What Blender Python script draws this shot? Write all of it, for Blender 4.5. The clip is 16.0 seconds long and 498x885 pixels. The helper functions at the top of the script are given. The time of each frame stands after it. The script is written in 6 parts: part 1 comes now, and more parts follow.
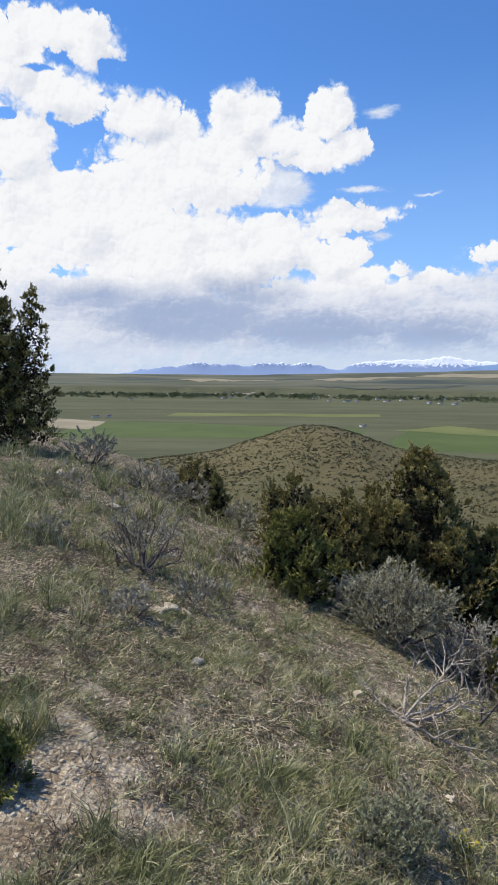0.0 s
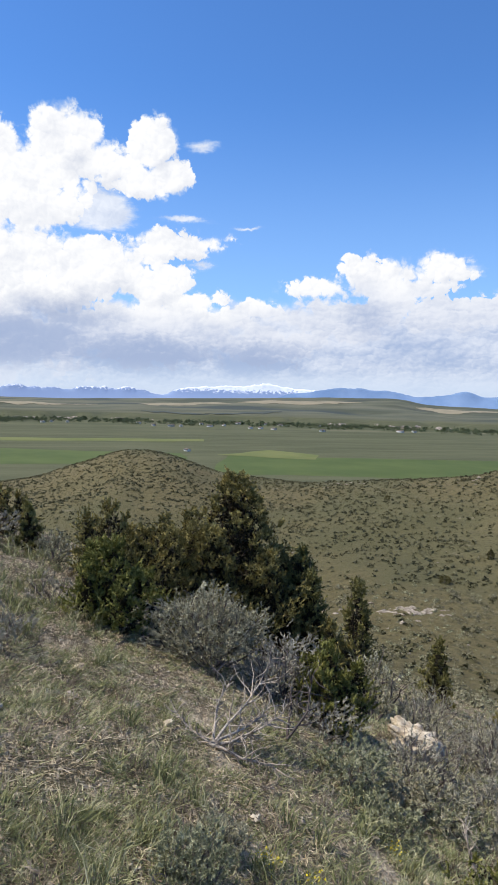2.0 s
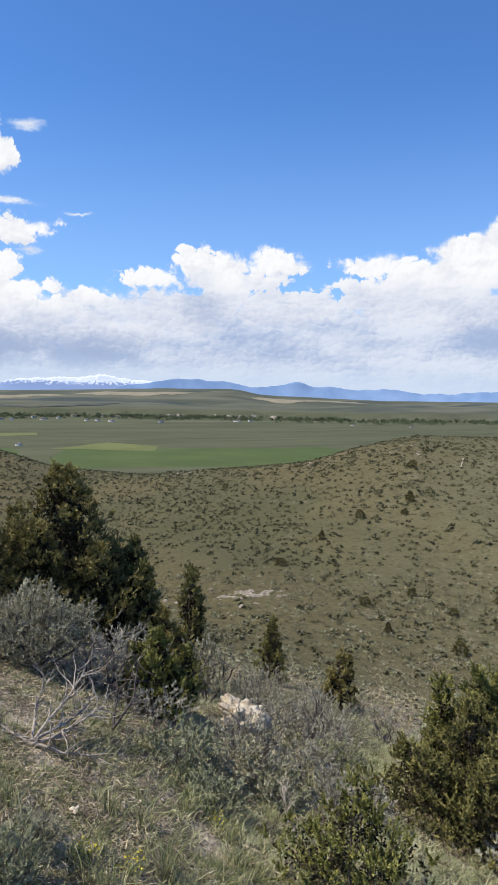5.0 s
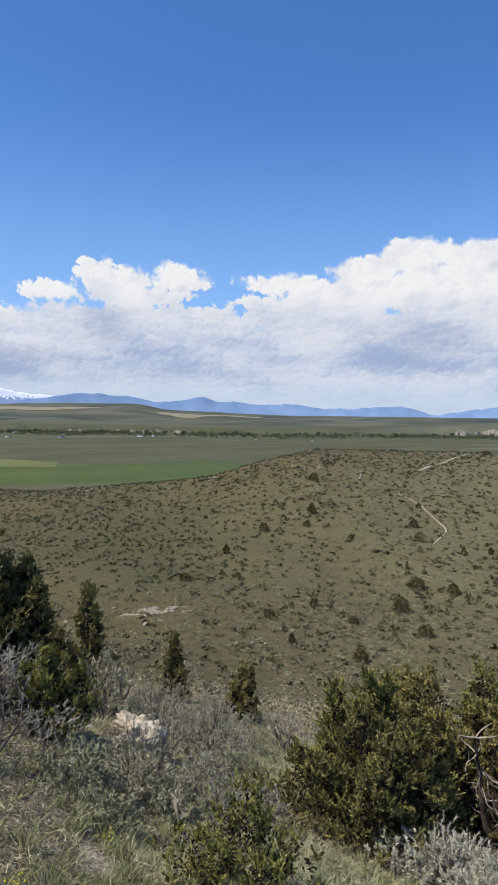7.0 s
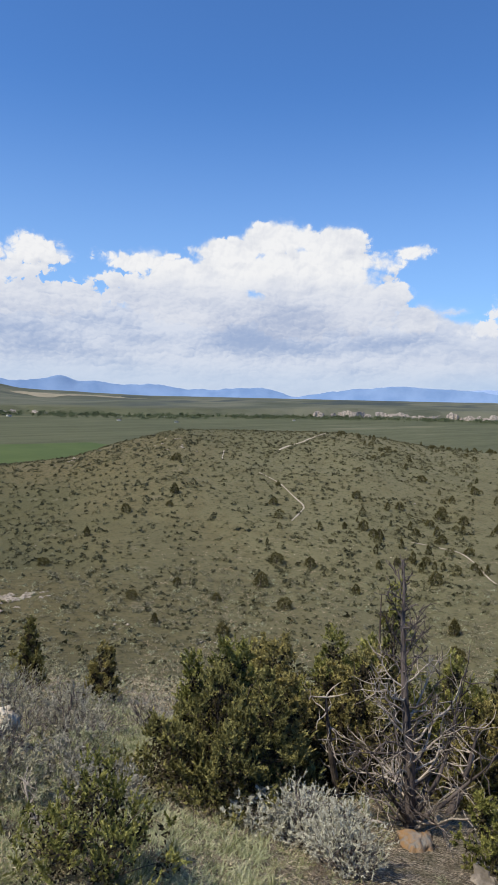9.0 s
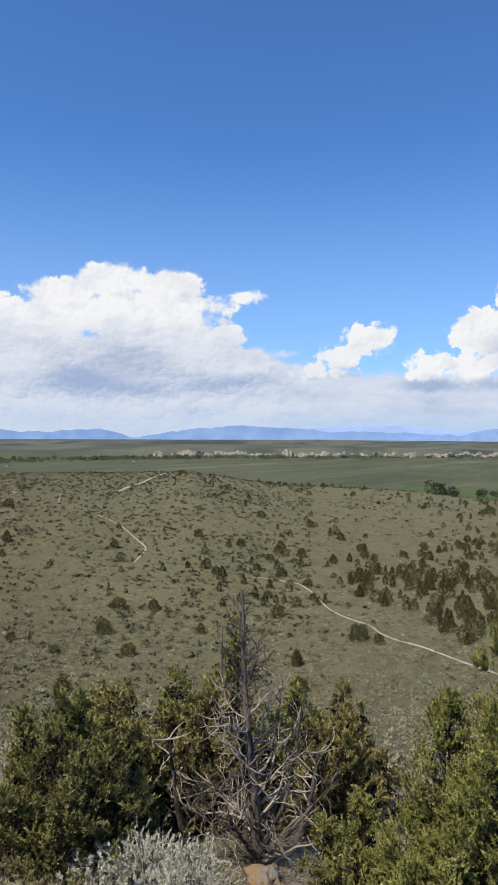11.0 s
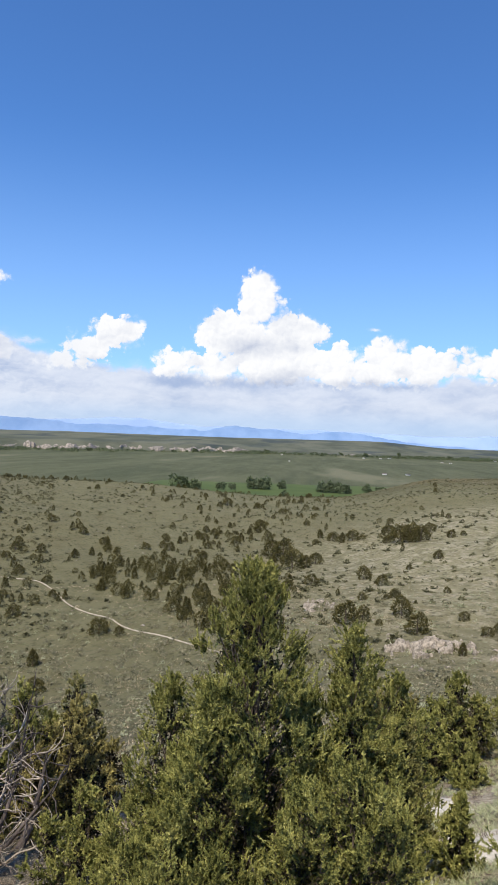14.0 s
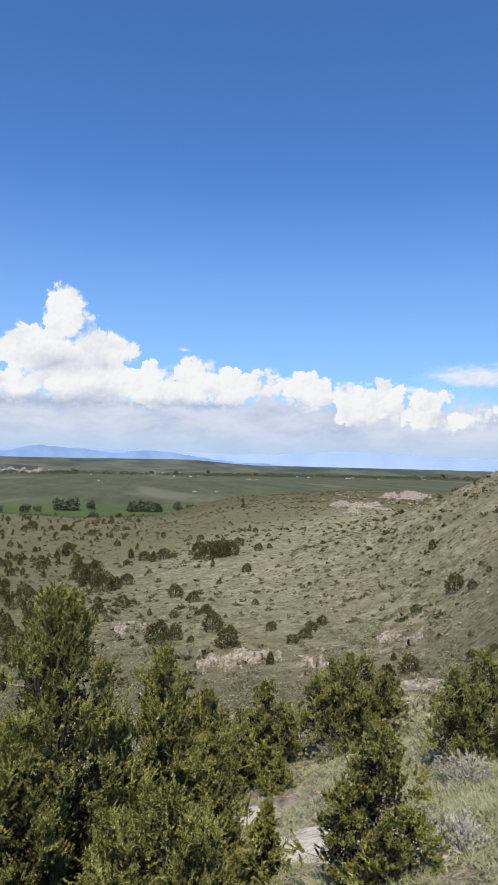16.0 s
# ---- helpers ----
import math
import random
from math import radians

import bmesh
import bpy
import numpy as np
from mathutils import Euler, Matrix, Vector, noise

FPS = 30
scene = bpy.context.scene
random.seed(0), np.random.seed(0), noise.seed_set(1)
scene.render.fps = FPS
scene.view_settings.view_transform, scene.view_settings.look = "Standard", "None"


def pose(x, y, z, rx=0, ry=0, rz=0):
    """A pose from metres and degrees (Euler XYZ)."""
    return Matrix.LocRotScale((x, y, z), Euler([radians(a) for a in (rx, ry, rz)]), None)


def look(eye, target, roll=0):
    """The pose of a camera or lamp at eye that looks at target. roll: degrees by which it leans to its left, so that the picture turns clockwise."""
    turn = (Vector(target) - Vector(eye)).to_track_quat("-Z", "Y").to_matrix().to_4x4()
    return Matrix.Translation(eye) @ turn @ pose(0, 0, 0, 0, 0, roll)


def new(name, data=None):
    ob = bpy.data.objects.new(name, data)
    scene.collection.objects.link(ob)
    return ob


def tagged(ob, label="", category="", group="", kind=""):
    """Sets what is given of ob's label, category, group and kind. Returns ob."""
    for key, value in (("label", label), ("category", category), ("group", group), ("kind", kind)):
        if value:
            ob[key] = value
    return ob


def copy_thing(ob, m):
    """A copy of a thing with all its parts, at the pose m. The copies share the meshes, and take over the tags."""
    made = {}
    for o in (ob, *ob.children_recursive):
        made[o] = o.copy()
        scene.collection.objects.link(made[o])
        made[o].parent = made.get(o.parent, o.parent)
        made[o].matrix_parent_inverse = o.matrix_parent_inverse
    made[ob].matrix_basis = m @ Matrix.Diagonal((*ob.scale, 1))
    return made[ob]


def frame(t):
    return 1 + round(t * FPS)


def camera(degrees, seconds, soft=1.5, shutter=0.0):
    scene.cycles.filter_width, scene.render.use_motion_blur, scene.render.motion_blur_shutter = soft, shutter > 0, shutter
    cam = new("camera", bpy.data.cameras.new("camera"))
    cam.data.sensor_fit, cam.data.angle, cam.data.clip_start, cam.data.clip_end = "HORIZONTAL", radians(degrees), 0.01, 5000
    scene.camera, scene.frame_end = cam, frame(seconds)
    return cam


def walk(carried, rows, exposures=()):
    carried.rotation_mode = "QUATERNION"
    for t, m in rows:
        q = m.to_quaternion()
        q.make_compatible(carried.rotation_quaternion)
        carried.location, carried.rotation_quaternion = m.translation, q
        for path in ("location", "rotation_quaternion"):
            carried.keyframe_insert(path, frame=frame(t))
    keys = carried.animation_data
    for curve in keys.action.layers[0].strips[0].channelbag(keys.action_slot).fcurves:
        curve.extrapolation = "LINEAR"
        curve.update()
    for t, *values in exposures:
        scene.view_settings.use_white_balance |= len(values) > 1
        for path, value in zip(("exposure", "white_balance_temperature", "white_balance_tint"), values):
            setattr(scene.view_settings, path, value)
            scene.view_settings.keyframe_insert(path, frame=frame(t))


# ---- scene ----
cam = camera(40.9, 16.0, soft=0.6)
PATH = [
    (0.0, pose(0.000, 0.000, 1.600, 83.74, -0.63, -0.00)),
    (0.5, pose(0.029, -0.000, 1.620, 84.41, -1.27, -3.37)),
    (1.0, pose(0.036, -0.004, 1.635, 85.57, -1.64, -6.15)),
    (1.5, pose(0.069, -0.026, 1.638, 85.49, -1.19, -11.16)),
    (2.0, pose(0.096, -0.020, 1.622, 86.14, -1.65, -14.94)),
    (2.5, pose(0.115, -0.029, 1.621, 86.67, -1.90, -18.25)),
    (3.0, pose(0.114, -0.023, 1.623, 85.87, -2.58, -20.25)),
    (3.5, pose(0.127, -0.057, 1.630, 85.35, -2.18, -21.40)),
    (4.0, pose(0.169, -0.039, 1.621, 85.40, -1.68, -23.86)),
    (6.5, pose(0.243, -0.231, 1.583, 86.62, -1.30, -34.81)),
    (7.0, pose(0.268, -0.224, 1.582, 87.13, -1.24, -36.93)),
    (7.5, pose(0.297, -0.229, 1.569, 87.07, -0.93, -39.29)),
    (8.0, pose(0.296, -0.249, 1.566, 86.37, -1.24, -41.31)),
    (10.5, pose(0.372, -0.264, 1.448, 87.97, -1.25, -60.15)),
    (11.0, pose(0.371, -0.292, 1.460, 89.50, -0.81, -62.28)),
    (11.5, pose(0.377, -0.308, 1.461, 89.36, -2.22, -67.21)),
    (12.0, pose(0.397, -0.332, 1.458, 89.66, -2.25, -71.87)),
    (12.5, pose(0.369, -0.363, 1.461, 89.72, -1.86, -74.95)),
    (13.0, pose(0.357, -0.371, 1.466, 89.07, -2.48, -76.28)),
    (13.5, pose(0.362, -0.391, 1.463, 89.53, -1.94, -78.70)),
    (14.0, pose(0.358, -0.408, 1.466, 89.51, -2.41, -83.77)),
    (14.5, pose(0.360, -0.417, 1.470, 90.41, -2.78, -88.83)),
    (15.0, pose(0.406, -0.430, 1.453, 90.08, -2.96, -91.67)),
    (15.5, pose(0.393, -0.436, 1.460, 90.23, -1.87, -94.99)),
    (16.0, pose(0.344, -0.431, 1.485, 91.66, -1.70, -99.93)),
]
walk(cam, PATH, ((0.0, -0.02), (1.5, 0.04), (2.5, 0.1), (4.0, 0.1), (6.5, -0.1), (8.0, -0.12), (10.5, -0.06), (11.5, -0.06), (12.5, 0.06), (14.0, 0.07), (15.0, 0.04), (16.0, -0.06)))

# ---- world and sun ----
SUN_BEARING, SUN_HEIGHT = -75.0, 56.0
class Nodes:
    """Short hand for node trees."""

    def __init__(self, tree):
        self.tree = tree
        tree.nodes.clear()

    def put(self, kind, **values):
        node = self.tree.nodes.new(kind)
        if "operation" in values:
            node.operation = values["operation"]
        if "use_clamp" in values:
            node.use_clamp = values["use_clamp"]
        if "feature" in values:
            node.feature = values["feature"]
        if "interpolation_type" in values:
            node.interpolation_type = values["interpolation_type"]
        if "data_type" in values:
            node.data_type, node.blend_type = values["data_type"], values["blend_type"]
        return node

    def wire(self, value, socket):
        if isinstance(value, bpy.types.NodeSocket):
            self.tree.links.new(value, socket)
        elif isinstance(value, (tuple, list)) and len(value) == 3 and socket.type == "RGBA":
            socket.default_value = (*value, 1)
        else:
            socket.default_value = value

    def math(self, op, a, b=0.0, c=0.0, clamp=False):
        node = self.put("ShaderNodeMath", operation=op, use_clamp=clamp)
        for k, v in enumerate((a, b, c)):
            self.wire(v, node.inputs[k])
        return node.outputs[0]

    def vec(self, op, a, b=(0, 0, 0), scale=1.0):
        node = self.put("ShaderNodeVectorMath", operation=op)
        self.wire(a, node.inputs[0])
        self.wire(b, node.inputs[1])
        self.wire(scale, node.inputs[3])
        return node.outputs["Value" if op in ("LENGTH", "DOT_PRODUCT") else "Vector"]

    def noise(self, at, scale, detail=4.0, rough=0.55, color=False, warp=0.0):
        node = self.put("ShaderNodeTexNoise")
        self.wire(at, node.inputs["Vector"])
        for key, v in (("Scale", scale), ("Detail", detail), ("Roughness", rough), ("Distortion", warp)):
            self.wire(v, node.inputs[key])
        return node.outputs["Color" if color else 0]

    def voronoi(self, at, scale, feature="F1", output="Distance", flat=False):
        node = self.put("ShaderNodeTexVoronoi", feature=feature)
        if flat:
            node.voronoi_dimensions = "2D"
        self.wire(at, node.inputs["Vector"])
        self.wire(scale, node.inputs["Scale"])
        return node.outputs[output]

    def steps(self, value, low, high, to0=0.0, to1=1.0):
        node = self.put("ShaderNodeMapRange", interpolation_type="SMOOTHSTEP")
        for k, v in enumerate((value, low, high, to0, to1)):
            self.wire(v, node.inputs[k])
        return node.outputs[0]

    def mix(self, fac, a, b, blend="MIX"):
        node = self.put("ShaderNodeMix", data_type="RGBA", blend_type=blend)
        self.wire(fac, node.inputs[0])
        self.wire(a, node.inputs[6])
        self.wire(b, node.inputs[7])
        return node.outputs[2]

    def xyz(self, v):
        node = self.put("ShaderNodeSeparateXYZ")
        self.wire(v, node.inputs[0])
        return node.outputs

    def join(self, x, y, z=0.0):
        node = self.put("ShaderNodeCombineXYZ")
        for k, v in enumerate((x, y, z)):
            self.wire(v, node.inputs[k])
        return node.outputs[0]


# cloud heaps by bank: bearing, height, half width, half height, all in degrees
BANK_WEST = ((-15.7, 24.6, 3.6, 1.5), (-12.7, 24, 2.4, 1.8), (-18.5, 22.2, 2.5, 2.5), (-23.2, 23.2, 4.6, 3), (-16, 20.5, 4.9, 1.9), (-8.8, 19.5, 3.4, 1.9), (-5.3, 18.5, 1.8, 1.4), (-0.5, 19.4, 3.2, 2.6), (6.4, 19.8, 2.2, 2.1), (7.8, 17.6, 1.9, 1.6), (6.7, 16.6, 1.8, 1), (2.6, 18.2, 3.4, 1.7), (4.6, 17.0, 2.4, 1.3), (-18.6, 16.6, 3.1, 2.7), (-24.2, 17.1, 5.8, 5.6), (-5.3, 15.5, 7.4, 3.7), (-13.6, 11.7, 9.7, 4.3), (-24.2, 7.2, 7.9, 5.8))
BANK_WEST_LOW = ((1.7, 10, 6.6, 2.5), (3.6, 11.4, 2.8, 1.1), (7.8, 12.4, 4.1, 1.2), (11.6, 12.8, 2.3, 0.8), (6.9, 9.1, 3.7, 1.8), (9.7, 7.7, 2.8, 1.4), (13, 6.3, 3.2, 1.3), (15.4, 7.2, 1.7, 1), (17.6, 7, 1.3, 0.8), (19.4, 9, 1.3, 0.9), (-6.7, 9.4, 10.6, 4), (-11.4, 4.2, 14.4, 4.1), (5.6, 5, 10.3, 2.8), (16.6, 4.5, 5.2, 2))
BANK_NORTH = ((27.5, 10.3, 4.6, 1.0), (19.0, 6.6, 3.5, 1.0), (25.7, 10.4, 4.2, 1.3), (30.4, 11.1, 2.3, 1), (23.8, 11, 1.4, 0.9), (21, 9.3, 2.9, 0.9), (31.8, 10.4, 1.8, 0.5), (26.7, 9, 5.7, 1.6), (15.4, 7.3, 1.4, 0.7), (17.6, 7, 1.2, 0.6), (23, 6.8, 5.2, 1.9), (30.6, 7, 5.6, 1.8), (39.4, 10.6, 2.8, 1), (37.7, 8.8, 2.1, 0.6))
BANK_MIDDLE = ((48.2, 9.2, 4.5, 1.6), (40.5, 7.6, 4.5, 1.2), (50.8, 12.6, 3.4, 1.7), (55.8, 12.6, 2.4, 1.4), (46.7, 11.6, 3.3, 1.3), (39.5, 10.7, 3.3, 0.7), (43.9, 9.5, 4.8, 1.4), (52.3, 9.6, 7.7, 2.2), (58.8, 10.9, 2.6, 0.8), (58.5, 8.1, 2.1, 1.3), (37.2, 8.8, 2, 0.6), (44.9, 7.2, 7.6, 2.2), (54.2, 6.9, 7.2, 2.3), (58.7, 11.1, 2.7, 0.7), (61.8, 11.8, 1.9, 0.5), (53, 10.7, 5.6, 1.8), (59.7, 8.3, 2.2, 1.2), (55.4, 8, 6.6, 2), (62.6, 6.5, 2.9, 1), (47, 7.2, 5.8, 1.8))
BANK_EAST = ((72.2, 8.1, 2.2, 1.5), (73.6, 8.7, 1.1, 0.8), (69.8, 6.9, 2.6, 1.2), (67.9, 5.9, 2.4, 0.9), (84, 12.4, 1.9, 1.6), (84.3, 10.9, 2.2, 1.7), (81.2, 9.6, 1.7, 1.4), (82.7, 8.5, 3.6, 2.1), (86.5, 8.8, 2.9, 1.9), (88.4, 9.1, 1.6, 1.1), (85.2, 6.7, 5.7, 2.1), (80.4, 5.8, 3.9, 1.4), (77, 6, 2, 1.2), (91.5, 7.2, 1.4, 1), (90.8, 6, 2.8, 1.4), (95.3, 7.2, 2.4, 1.5), (97.3, 6.8, 2.2, 1.4), (94.5, 5.8, 2.7, 1.3))
BANK_SOUTH = ((95.3, 7.1, 2.7, 1.6), (92.9, 6, 2.4, 1.4), (91.2, 7.1, 1.2, 0.9), (98.7, 6.2, 2.9, 1.7), (102.6, 6.5, 2.9, 1.3), (105.5, 6.3, 2.4, 1.4), (107.4, 5.7, 2.9, 1.2), (111.2, 5.7, 1.9, 1.3), (109.4, 4.7, 2.8, 1.2), (114.9, 5.3, 2, 1.3), (114, 4.1, 2.7, 0.9), (118, 4.1, 2.6, 1), (119.8, 4.4, 1.3, 0.8), (124.4, 4.2, 3.6, 1.1))
# clear gaps in the banks, drifting shreds and the shaded undersides
HOLES = ((-15, 15.9, 1.1, 0.9), (-17.4, 21.9, 1.9, 0.3), (-19.4, 18.6, 1.2, 0.6), (-11.6, 22.9, 1, 0.8), (4, 14.1, 2.6, 0.9), (75.2, 8.2, 0.7, 1.4))
WISPS = ((9.1, 14.3, 2.7, 0.3), (10.5, 19.8, 1.7, 0.5), (10.6, 10.8, 1.5, 0.4), (14.5, 13.9, 1.5, 0.2), (2.2, 14.6, 3.4, 2.0), (32.7, 10.7, 1.1, 0.5), (56.6, 13, 1.3, 1.1), (56.7, 13.1, 1.2, 1.1), (65, 7.2, 1.9, 0.4), (94, 9.4, 0.7, 0.2), (118.4, 7.4, 4.8, 1.2), (122.3, 7.9, 3.3, 1.3), (113.5, 6.4, 2.8, 0.4))
UNDERSIDES = ((-5.3, 4.2, 7.1, 2.1), (-0.6, 6.3, 3.3, 1.2), (5.6, 3.3, 7.5, 1.6), (15.3, 3.1, 4.9, 1.3), (-12.3, 5.8, 4.1, 0.9), (49.6, 4.6, 4.4, 1.6), (29.6, 3.8, 5.1, 1.3), (24.6, 6.8, 1.6, 1), (51.2, 5.7, 4.7, 1.4), (60.2, 4.7, 3.4, 0.5), (84.3, 4.6, 4.5, 0.4), (78, 4.5, 2.2, 0.4), (84.2, 7.8, 2.2, 0.7), (95, 4.7, 2.7, 0.3))

world = bpy.data.worlds.new("sky")
scene.world = world
world.use_nodes = True
w = Nodes(world.node_tree)
sky = w.put("ShaderNodeTexSky")
sky.sky_type, sky.sun_disc, sky.sun_elevation, sky.sun_rotation = "NISHITA", False, radians(SUN_HEIGHT), radians(SUN_BEARING)
sky.altitude, sky.air_density, sky.dust_density, sky.ozone_density = 1500, 1.0, 0.5, 2.5
way = w.put("ShaderNodeTexCoord").outputs["Generated"]
sx, sy, sz = w.xyz(way)
bearing = w.math("MULTIPLY", w.math("ARCTAN2", sx, sy), 57.29578)
rise = w.math("MULTIPLY", w.math("ARCSINE", sz), 57.29578)
flat = w.join(bearing, rise, 0.0)
wob = w.vec("SUBTRACT", w.noise(flat, 0.45, 5, 0.6, color=True), (0.5, 0.5, 0.5))
bent = w.vec("ADD", flat, w.vec("MULTIPLY", wob, (1.5, 1.3, 0)))


def heap(cells, at):
    """How deep a place lies inside the nearest of some soft ellipses."""
    best = None
    for b, e, wide, high in cells:
        d = w.vec("LENGTH", w.vec("MULTIPLY", w.vec("SUBTRACT", at, (b, e, 0)), (1 / wide, 1 / high, 0)))
        v = w.math("MULTIPLY_ADD", d, -min(max(high, 0.9), 2.2), min(max(high, 0.9), 2.2))
        best = v if best is None else w.math("MAXIMUM", best, v)
    return best


def billow(at, sizes):
    """Rounded swellings with creases between them, at several sizes."""
    total = 0.0
    for scale, high in sizes:
        d = w.voronoi(at, scale, flat=True)
        total = w.math("ADD", total, w.math("MULTIPLY_ADD", w.math("MULTIPLY", d, d), -high, 0.2 * high))
    return total


def heaps(at):
    best = heap(BANK_WEST + BANK_WEST_LOW, at)
    for bank in (BANK_NORTH, BANK_MIDDLE, BANK_EAST, BANK_SOUTH):
        best = w.math("MAXIMUM", best, heap(bank, at))
    return best


KNOBS = ((0.45, 0.9), (1.05, 0.75), (2.4, 0.4), (5.2, 0.16))
LIT_SIDE = (-0.16, 0.24, 0)
fine_air, soft_air = w.noise(flat, 2.6, 6, 0.62), w.noise(flat, 0.35, 4, 0.5)
swirl = w.vec("ADD", flat, w.vec("MULTIPLY", w.vec("SUBTRACT", w.noise(flat, 0.9, 4, 0.55, color=True), (0.5, 0.5, 0.5)), (1.2, 1.2, 0)))
swell, swell_lit = billow(swirl, KNOBS), billow(w.vec("ADD", swirl, LIT_SIDE), KNOBS)
depth, depth_lit = heaps(bent), heaps(w.vec("ADD", bent, (-0.9, 1.1, 0)))
depth = w.math("SUBTRACT", depth, w.math("MAXIMUM", w.math("MULTIPLY_ADD", heap(HOLES, bent), 1.8, 0.1), 0.0))
# the tower and its neighbours stand on a level base
level = w.math("MULTIPLY", w.math("SUBTRACT", rise, w.steps(bearing, 90, 112, 3.9, 2.0)), 1.5)
depth = w.math("MINIMUM", depth, w.math("ADD", level, w.steps(bearing, 62, 70, 20.0, 0.0)))
# elsewhere round the horizon scattered heaps of the same kind
others = w.steps(w.math("ABSOLUTE", w.math("SUBTRACT", bearing, 50)), 82, 95, -4.0, 0.0)
loose = w.math("ADD", others, w.math("SUBTRACT", w.math("MULTIPLY", w.noise(flat, 0.08, 3), 9), w.math("MULTIPLY_ADD", rise, 0.2, 4.3)))
depth = w.math("MAXIMUM", depth, loose)
smooth_air = w.math("MULTIPLY", w.steps(w.math("ABSOLUTE", w.math("SUBTRACT", bearing, 51)), 9, 14, 0.4, 1.0), w.steps(rise, 13, 10, 0.75, 1.0))
shape = w.math("ADD", w.math("MULTIPLY", swell, smooth_air), w.math("MULTIPLY_ADD", fine_air, 0.5, 0.02))
ragged = w.steps(w.noise(flat, 0.3, 3, 0.5), 0.42, 0.66, 0.3, 1.1)
cover = w.steps(w.math("ADD", depth, shape), 0.0, ragged)
# thin drifting shreds
wisps = w.math("ADD", heap(WISPS, bent), w.math("MULTIPLY_ADD", w.noise(w.vec("MULTIPLY", flat, (0.6, 1.8, 1)), 0.9, 6, 0.65), 1.4, -0.75))
cover = w.math("MAXIMUM", cover, w.steps(wisps, -0.25, 0.8, 0.0, 0.88))
# the low deck under the heaps
west = w.steps(bearing, 58, 74, 1.0, 0.0)
deck_top = w.math("ADD", w.math("ADD", w.steps(bearing, 60, 72, 3.6, 1.5), w.steps(bearing, 80, 92, 4.6, 4.5)), w.math("MULTIPLY_ADD", soft_air, 2.4, -1.2))
deck = w.math("ADD", w.math("SUBTRACT", deck_top, rise), w.math("MULTIPLY", swell, 0.5))
deck_cover = w.steps(deck, -0.3, 1.2, 0.0, 0.97)
relief = w.math("MULTIPLY", w.math("SUBTRACT", swell, swell_lit), 0.26)
form = w.steps(w.math("SUBTRACT", depth_lit, depth), 0.0, 1.3, 0.0, 0.3)
patchy = w.steps(soft_air, 0.45, 0.7, 0.0, 0.2)
shade = w.steps(w.math("MULTIPLY_ADD", swell, 0.35, w.math("MULTIPLY_ADD", fine_air, 0.8, w.math("ADD", heap(UNDERSIDES, bent), -0.4))), -1.1, 1.2, 0.0, w.steps(bearing, 16, 26, 1.0, 0.6))
lit = w.math("SUBTRACT", w.math("ADD", 1.0, relief), w.math("ADD", w.math("ADD", w.math("MULTIPLY", shade, 0.85), form), patchy), clamp=True)
white = w.mix(lit, (0.39, 0.46, 0.63), (0.95, 0.955, 0.97))
# the pale deck and veil low over the land
veil = w.math("MAXIMUM", deck_cover, w.steps(rise, 25.0, 2.0, 0.0, 0.46))
banks = w.noise(w.vec("MULTIPLY", bent, (0.5, 1.5, 1)), 0.4, 5, 0.55)
puffs = w.vec("MULTIPLY", swirl, (0.8, 1.5, 0))
lumps = w.math("SUBTRACT", billow(puffs, KNOBS[1:3]), billow(w.vec("ADD", puffs, LIT_SIDE), KNOBS[1:3]))
dim = w.math("ADD", w.math("MULTIPLY_ADD", banks, 1.5, -0.25), w.math("MULTIPLY", lumps, w.math("MULTIPLY_ADD", west, 0.35, 0.12)))
dim = w.math("SUBTRACT", dim, w.math("MULTIPLY", shade, 0.75))
deck_color = w.mix(w.steps(dim, -0.25, 0.85), (0.37, 0.46, 0.67), (0.74, 0.78, 0.88))
deck_color = w.mix(w.steps(rise, 3.2, 0.6, 0.0, 0.75), deck_color, w.mix(west, (0.47, 0.63, 0.88), (0.60, 0.70, 0.87)))
veil_color = w.mix(deck_cover, (0.42, 0.61, 0.88), deck_color)
body_top = w.math("ADD", w.steps(bearing, 12, 24, 8.0, 10.4), w.math("MULTIPLY_ADD", soft_air, 3.0, -1.5))
white = w.mix(w.math("MULTIPLY", west, w.steps(w.math("SUBTRACT", body_top, rise), 0.0, 3.0, 0.0, 0.8)), white, deck_color)
cloudy = w.mix(cover, veil_color, white)
amount = w.math("MAXIMUM", cover, veil)
air, puff, both, out = w.put("ShaderNodeBackground"), w.put("ShaderNodeBackground"), w.put("ShaderNodeMixShader"), w.put("ShaderNodeOutputWorld")
w.wire(w.mix(1.0, sky.outputs[0], (0.595, 0.965, 1.37), "MULTIPLY"), air.inputs[0])
air.inputs[1].default_value = 0.14
w.wire(cloudy, puff.inputs[0])
puff.inputs[1].default_value = 1.0
w.wire(amount, both.inputs[0])
w.wire(air.outputs[0], both.inputs[1])
w.wire(puff.outputs[0], both.inputs[2])
w.wire(both.outputs[0], out.inputs[0])

sun = new("sun", bpy.data.lights.new("sun", "SUN"))
sun.data.energy, sun.data.angle, sun.data.color = 5.0, radians(0.53), (1.0, 0.92, 0.78)
sb, sh = radians(SUN_BEARING), radians(SUN_HEIGHT)
sun.matrix_world = look((60 * math.sin(sb) * math.cos(sh), 60 * math.cos(sb) * math.cos(sh), 60 * math.sin(sh)), (0, 0, 0))


# ---- materials ----
def material(name):
    m = bpy.data.materials.new(name)
    m.use_nodes = True
    return m, Nodes(m.node_tree)


